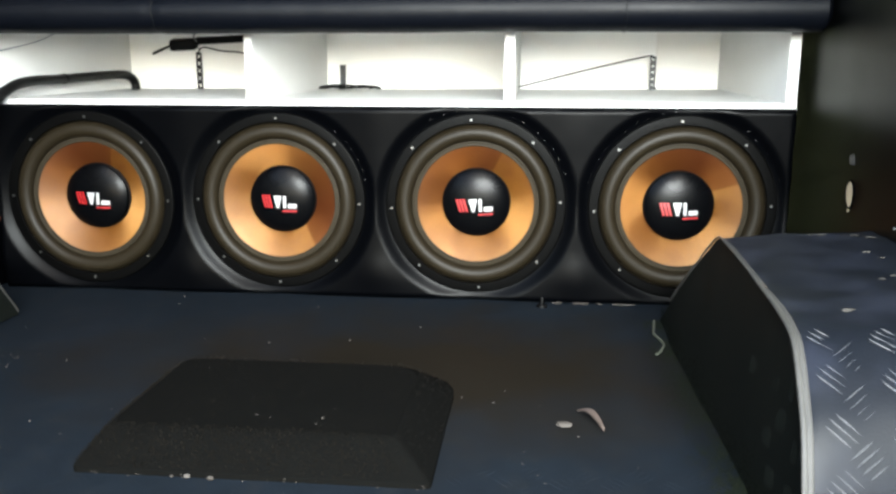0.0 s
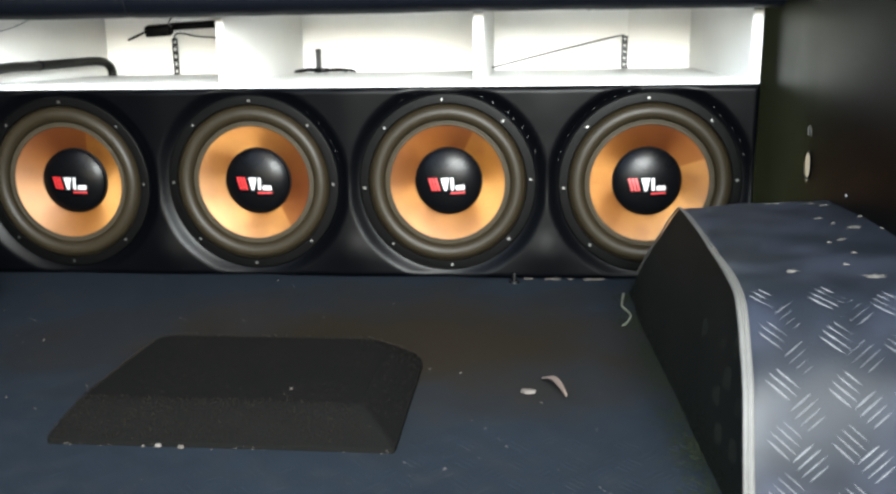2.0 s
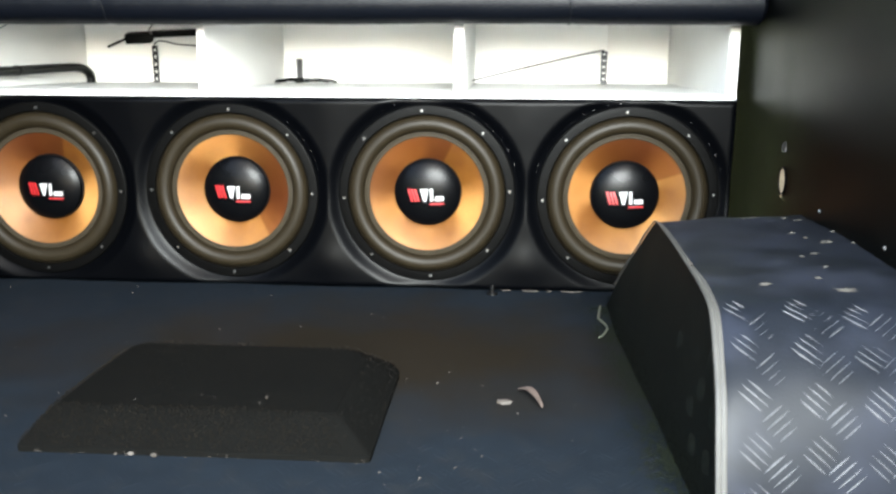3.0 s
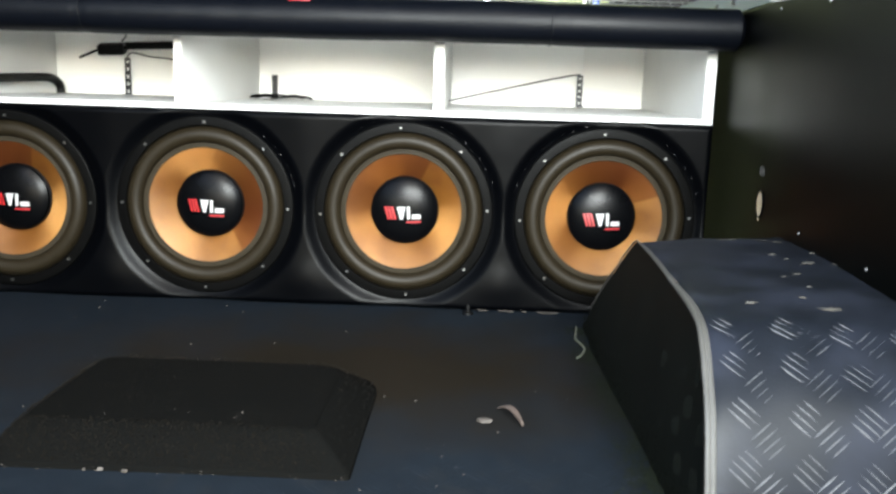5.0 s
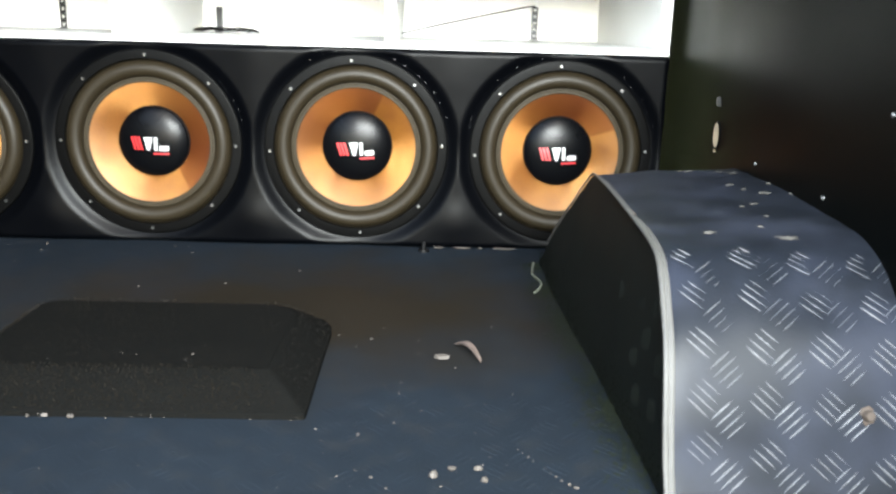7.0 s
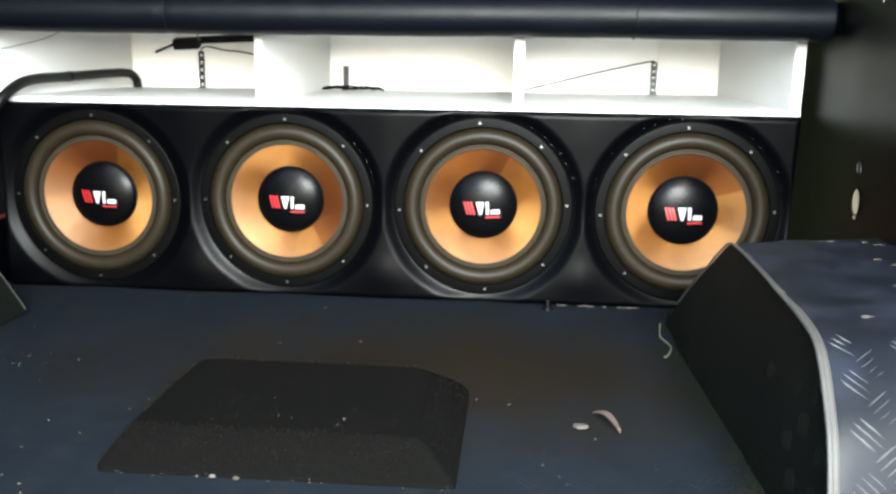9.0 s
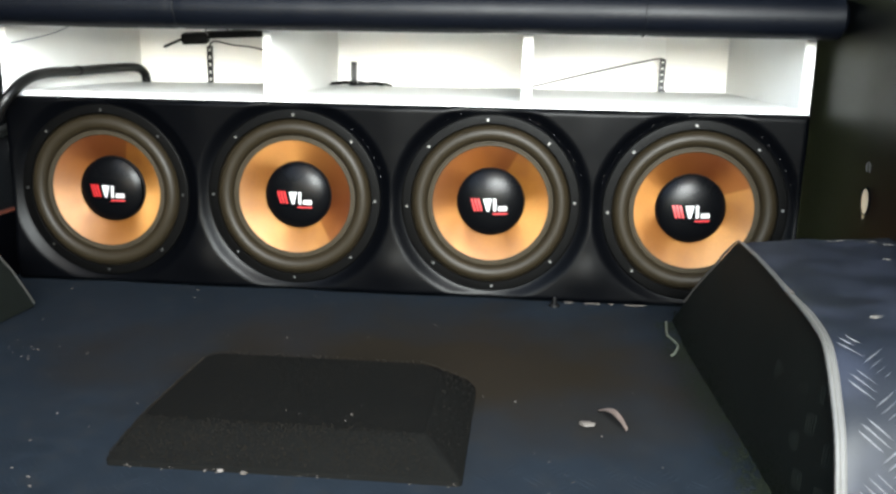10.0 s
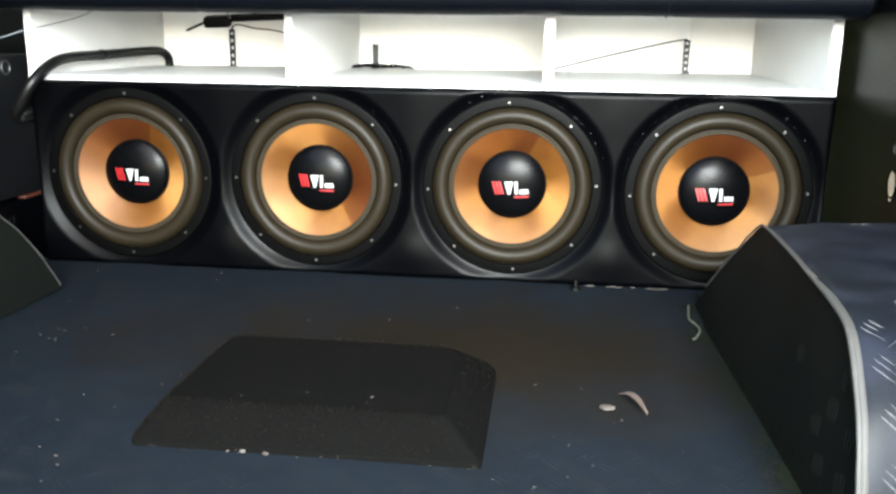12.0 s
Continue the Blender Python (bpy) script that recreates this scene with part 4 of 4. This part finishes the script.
def build_shelf_things():
    strip("steel_bracket", -0.515, 0.52, 0.3595, 0.446, 5, "perforated dark steel bracket standing on the shelf")
    strip("steel_bracket", -0.165, 0.52, 0.3615, 0.417, 0, "short plain dark steel bracket standing on the shelf")
    strip("steel_bracket", 0.552, 0.52, 0.3665, 0.437, 5, "perforated dark steel bracket standing on the shelf")
    pts = [(-0.515, 0.518, 0.440), (-0.505, 0.50, 0.452), (-0.490, 0.50, 0.457), (-0.45, 0.50, 0.449), (-0.41, 0.50, 0.446), (-0.37, 0.50, 0.437), (-0.335, 0.50, 0.422), (-0.223, 0.46, 0.415)]
    tagged(part("thin_cable", tube_bm(pts, 0.0017, 6, smooth_steps=5), BLACK), "thin black cable hanging from the bracket", "cable")
    pts = [(0.552, 0.516, 0.435), (0.535, 0.51, 0.437), (0.40, 0.47, 0.407), (0.252, 0.40, 0.371)]
    tagged(part("thin_cable", tube_bm(pts, 0.0018, 6, smooth_steps=3), BLACK), "thin taut black cable between bracket and divider", "cable")
    # flat tangle of wire round the short bracket
    rng = random.Random(4)
    thing = empty("cable_tangle", (-0.16, 0.48, 0.3615))
    for k in range(5):
        pts = [(-0.075 + rng.uniform(-0.01, 0.02), rng.uniform(-0.02, 0.02), 0.002)]
        for i in range(1, 6):
            pts.append((-0.07 + i * 0.03 + rng.uniform(-0.01, 0.01), rng.uniform(-0.03, 0.03), 0.003 + 0.010 * rng.random() * math.sin(math.pi * i / 6)))
        pts.append((0.085 + rng.uniform(-0.02, 0.01), rng.uniform(-0.03, 0.01), 0.002))
        part("wire", tube_bm(pts, 0.0016, 6, smooth_steps=4), BLACK, thing)
    tagged(thing, "small tangle of black wires on the white shelf", "wires")
    # long black device hung under the shelf top
    thing = empty("hanging_device", (-0.46, 0.46, 0.474))
    thing.rotation_euler = (0.25, -0.05, 0.06)
    part("body", box_bm(-0.095, -0.035, -0.015, 0.015, -0.020, 0.004, 0.004), BLACK, thing)
    part("arm", box_bm(-0.037, 0.120, -0.010, 0.010, -0.009, 0.006, 0.003), BLACK, thing)
    part("lead", tube_bm([(-0.092, 0, -0.008), (-0.115, 0, -0.016), (-0.142, 0, -0.026)], 0.0030, 8), BLACK, thing, "short black lead")
    part("hanger", tube_bm([(-0.030, -0.012, 0.0), (-0.034, -0.014, 0.012), (-0.026, -0.008, 0.022), (-0.028, 0.0, 0.046)], 0.0022, 6, smooth_steps=3), STEEL, thing, "bright wire hanger")
    tagged(thing, "slim black device hung beneath the white shelf top", "device")
    # pale cable at the shelf's end
    pts = [(-0.765, -0.05, 0.412), (-0.735, -0.02, 0.424), (-0.712, -0.006, 0.434), (-0.69, 0.04, 0.445), (-0.66, 0.10, 0.462), (-0.64, 0.15, 0.485)]
    tagged(part("white_cable", tube_bm(pts, 0.0010, 6, smooth_steps=4), PLATE), "thin grey cable running into the white shelf", "cable")


def build_left_boxes():
    thing = empty("side_trim_box", (-0.75, 0.0, 0.13))
    part("body", box_bm(-0.0145, 0.012, -0.45, 0.45, 0.0, 0.262, 0.004), SIDE_VINYL, thing)
    pts = [(0.0125, -0.03 + 0.012 * math.cos(2 * math.pi * k / 24), 0.238 + 0.012 * math.sin(2 * math.pi * k / 24)) for k in range(25)]
    part("ring", tube_bm(pts, 0.0018, 6), DARK_STEEL, thing, "embossed ring")
    tagged(thing, "dark grey vinyl-covered trim box along the side wall", "trim box")
    thing = empty("lower_box", (-0.75, 0.1, 0))
    part("body", box_bm(-0.0145, 0.020, -0.25, 0.35, 0.0, 0.124, 0.003), VINYL, thing)
    part("strip", box_bm(0.002, 0.0195, -0.12, 0.02, 0.1245, 0.1290, 0.001), ORANGE, thing, "orange strip")
    for k in range(3):
        part("slot", box_bm(0.0202, 0.0212, -0.19 + k * 0.012, -0.186 + k * 0.012, 0.085, 0.100), SIDE_VINYL, thing)
    tagged(thing, "low black box with an orange strip on top", "box")


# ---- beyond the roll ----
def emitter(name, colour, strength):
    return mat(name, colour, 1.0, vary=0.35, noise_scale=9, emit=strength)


def build_beyond():
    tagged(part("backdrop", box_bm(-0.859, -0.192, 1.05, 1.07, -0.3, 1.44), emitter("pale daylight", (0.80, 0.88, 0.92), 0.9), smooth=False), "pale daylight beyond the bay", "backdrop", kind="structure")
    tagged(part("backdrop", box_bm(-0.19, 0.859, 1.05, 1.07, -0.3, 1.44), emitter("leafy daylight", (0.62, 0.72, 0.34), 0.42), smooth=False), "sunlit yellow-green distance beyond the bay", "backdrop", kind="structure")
    for z, y, r, m in ((0.584, 0.38, 0.0024, DARK_STEEL), (0.594, 0.41, 0.0024, SCREW), (0.604, 0.44, 0.0032, DARK_STEEL), (0.598, 0.40, 0.0018, DARK_STEEL)):
        thing = empty("rail", (0, y, z))
        part("rod", tube_bm([(-0.85, 0, 0.004), (0.0, 0, 0.0), (0.86, 0, 0.002)], r, 10), m, thing)
        tagged(thing, "thin horizontal metal rail behind the padded roll", "rail", "rails behind the roll")
    for x0, x1, z0, z1, y in ((0.10, 0.45, 0.611, 1.4495, 0.50), (0.62, 0.855, 0.535, 0.80, 0.62)):
        tagged(part("dark_case", box_bm(x0, x1, y, y + 0.10, z0, z1, 0.006), BLACK), "dark equipment case behind the metal rails", "case")
    rng = random.Random(6)
    thing = empty("louvre", (0.16, 0.56, 0.533))
    part("frame_post", box_bm(-0.47, -0.46, 0, 0.02, 0, 0.20), DARK_STEEL, thing, smooth=False)
    part("frame_post", box_bm(0.455, 0.465, 0, 0.02, 0, 0.20), DARK_STEEL, thing, smooth=False)
    for k in range(9):
        part("slat", box_bm(-0.459, 0.454, 0.002, 0.016, 0.050 + 0.0105 * k, 0.0532 + 0.0105 * k + 0.0015 * (k % 3)), DARK_STEEL if k % 2 else SHEET, thing, smooth=False)
    tagged(thing, "slatted metal screen against the yellow-green daylight", "louvre")
    for k in range(6):
        x = -0.72 + 0.11 * k + rng.uniform(-0.03, 0.03)
        pts = [(x, 0.42, 0.5335), (x + 0.02, 0.43, 0.570), (x + rng.uniform(0.05, 0.12), 0.45, 0.60), (x + rng.uniform(0.10, 0.22), 0.47, 0.66)]
        tagged(part("loose_cable", tube_bm(pts, 0.0030, 7, smooth_steps=4), BLACK), "loose black cable rising behind the roll", "cable", "cables behind the roll")
    for x, z, s in ((0.325, 0.582, 1.2), (0.535, 0.592, 1.5), (0.10, 0.596, 0.9)):
        thing = empty("rail_clamp", (x, 0.35, z))
        part("jaw", box_bm(-0.006 * s, 0.006 * s, -0.008, 0.008, -0.009 * s, 0.009 * s, 0.002), STEEL, thing)
        part("screw", tube_bm([(0, -0.008, -0.004), (0.001, -0.020, -0.010 * s)], 0.0028, 8), STEEL, thing)
        part("knob", lathe_bm([(0, 0.006), (0.005, 0.005), (0.006, 0.0), (0.004, -0.004), (0, -0.005)], 12), STEEL, thing).location = (0.001, -0.020, -0.013 * s)
        tagged(thing, "bright steel clamp on the metal rails", "clamp", "rail clamps")
    for k in range(9):
        x = 0.60 + 0.021 * k + rng.uniform(-0.006, 0.006)
        z = 0.594 + rng.uniform(-0.006, 0.008)
        thing = empty("hook", (x, 0.44, z))
        part("shank", tube_bm([(0, 0.02, 0.02), (0, 0.0, 0.012), (0.002, -0.012, 0.0), (0.004, -0.016, -0.008), (0.008, -0.012, -0.011)], 0.0022, 7, smooth_steps=3), STEEL, thing)
        part("tip", lathe_bm([(0, 0.004), (0.0035, 0.002), (0.0035, -0.002), (0, -0.004)], 10), STEEL, thing).location = (0.008, -0.012, -0.011)
        tagged(thing, "small bright steel hook behind the roll", "hook", "hooks behind the roll")
    for k in range(3):
        pts = [(-0.46 + 0.06 * k, 0.30, 0.556), (-0.43 + 0.07 * k, 0.34, 0.585), (-0.37 + 0.06 * k, 0.38, 0.62)]
        tagged(part("loose_cable", tube_bm(pts, 0.0035, 7, smooth_steps=4), BLACK), "loose black cable rising behind the roll", "cable", "cables behind the roll")
    tagged(part("post", box_bm(-0.565, -0.55, 0.30, 0.315, 0.533, 0.80, 0.002), BLACK), "narrow dark post behind the roll", "post")
    tagged(part("spring_clip", box_bm(0.545, 0.560, 0.33, 0.345, 0.5335, 0.596, 0.003), BLUE), "blue plastic clip on the rails", "clip")
    for x0, x1, m in ((-0.05, -0.035, BLUE), (-0.033, -0.015, PAPER), (-0.012, 0.01, PAPER), (-0.16, -0.12, PAPER), (0.012, 0.03, SHEET), (0.04, 0.065, PAPER)):
        tagged(part("packet", box_bm(x0, x1, 0.26, 0.27, 0.5335, 0.572, 0.001), m), "small printed packet standing behind the roll", "packet", "packets behind the roll")
    tagged(part("red_tag", box_bm(-0.004, 0.034, -0.0860, -0.060, 0.5270, 0.5365, 0.002), RED), "red fabric tag lying on the padded roll", "tag")
    # riveted plate and sign board above the side wall
    thing = empty("riveted_plate", (0.738, 0.15, 0.535))
    bm = box_bm(0.0, 0.004, -0.385, 0.44, -0.001, 0.052)
    for v in bm.verts:
        if v.co.z > 0.02 and v.co.y < 0:
            v.co.z = 0.040
    part("plate", bm, PLATE, thing, smooth=False)
    for y, z in ((-0.275, 0.017), (-0.365, 0.014), (-0.16, 0.018), (-0.06, 0.018), (0.06, 0.022), (-0.32, 0.031)):
        bm = lathe_bm([(0, 0.005), (0.004, 0.0035), (0.0065, 0.0), (0.0065, -0.003)], 12)
        bm.transform(Matrix.Translation((-0.001, y, z)) @ Matrix.Rotation(radians(-90), 4, "Y"))
        part("bolt", bm, STEEL, thing)
    tagged(thing, "grey riveted metal plate above the side wall", "plate")
    thing = empty("sign_board", (0.722, -0.60, 0.525))
    bm = box_bm(0.0, 0.005, -0.40, 0.362, 0.004, 0.20)
    for v in bm.verts:
        if v.co.z < 0.1 and v.co.y < 0:
            v.co.z = -0.035
    part("board", bm, SIGN, thing, smooth=False)
    for y0, y1, z0, z1, m in ((0.20, 0.245, 0.016, 0.09, RED), (0.255, 0.285, 0.020, 0.09, RED), (0.295, 0.315, 0.024, 0.09, RED),
                              (0.150, 0.170, 0.004, 0.018, BLACK), (0.118, 0.142, 0.002, 0.020, BLACK), (0.085, 0.110, 0.000, 0.016, BLACK), (0.055, 0.078, -0.002, 0.018, BLACK), (0.030, 0.048, -0.003, 0.014, BLACK)):
        part("printed_bar", box_bm(-0.0035, -0.0010, y0, y1, z0, z1), m, thing, smooth=False)
    tagged(thing, "white sign board with red and black print", "sign")


build_leaf()
build_crumbs()
build_box_debris()
build_thread()
build_wall_details()
build_scuffs()
build_rust()
build_hose()
build_shelf_things()
build_left_boxes()
build_beyond()
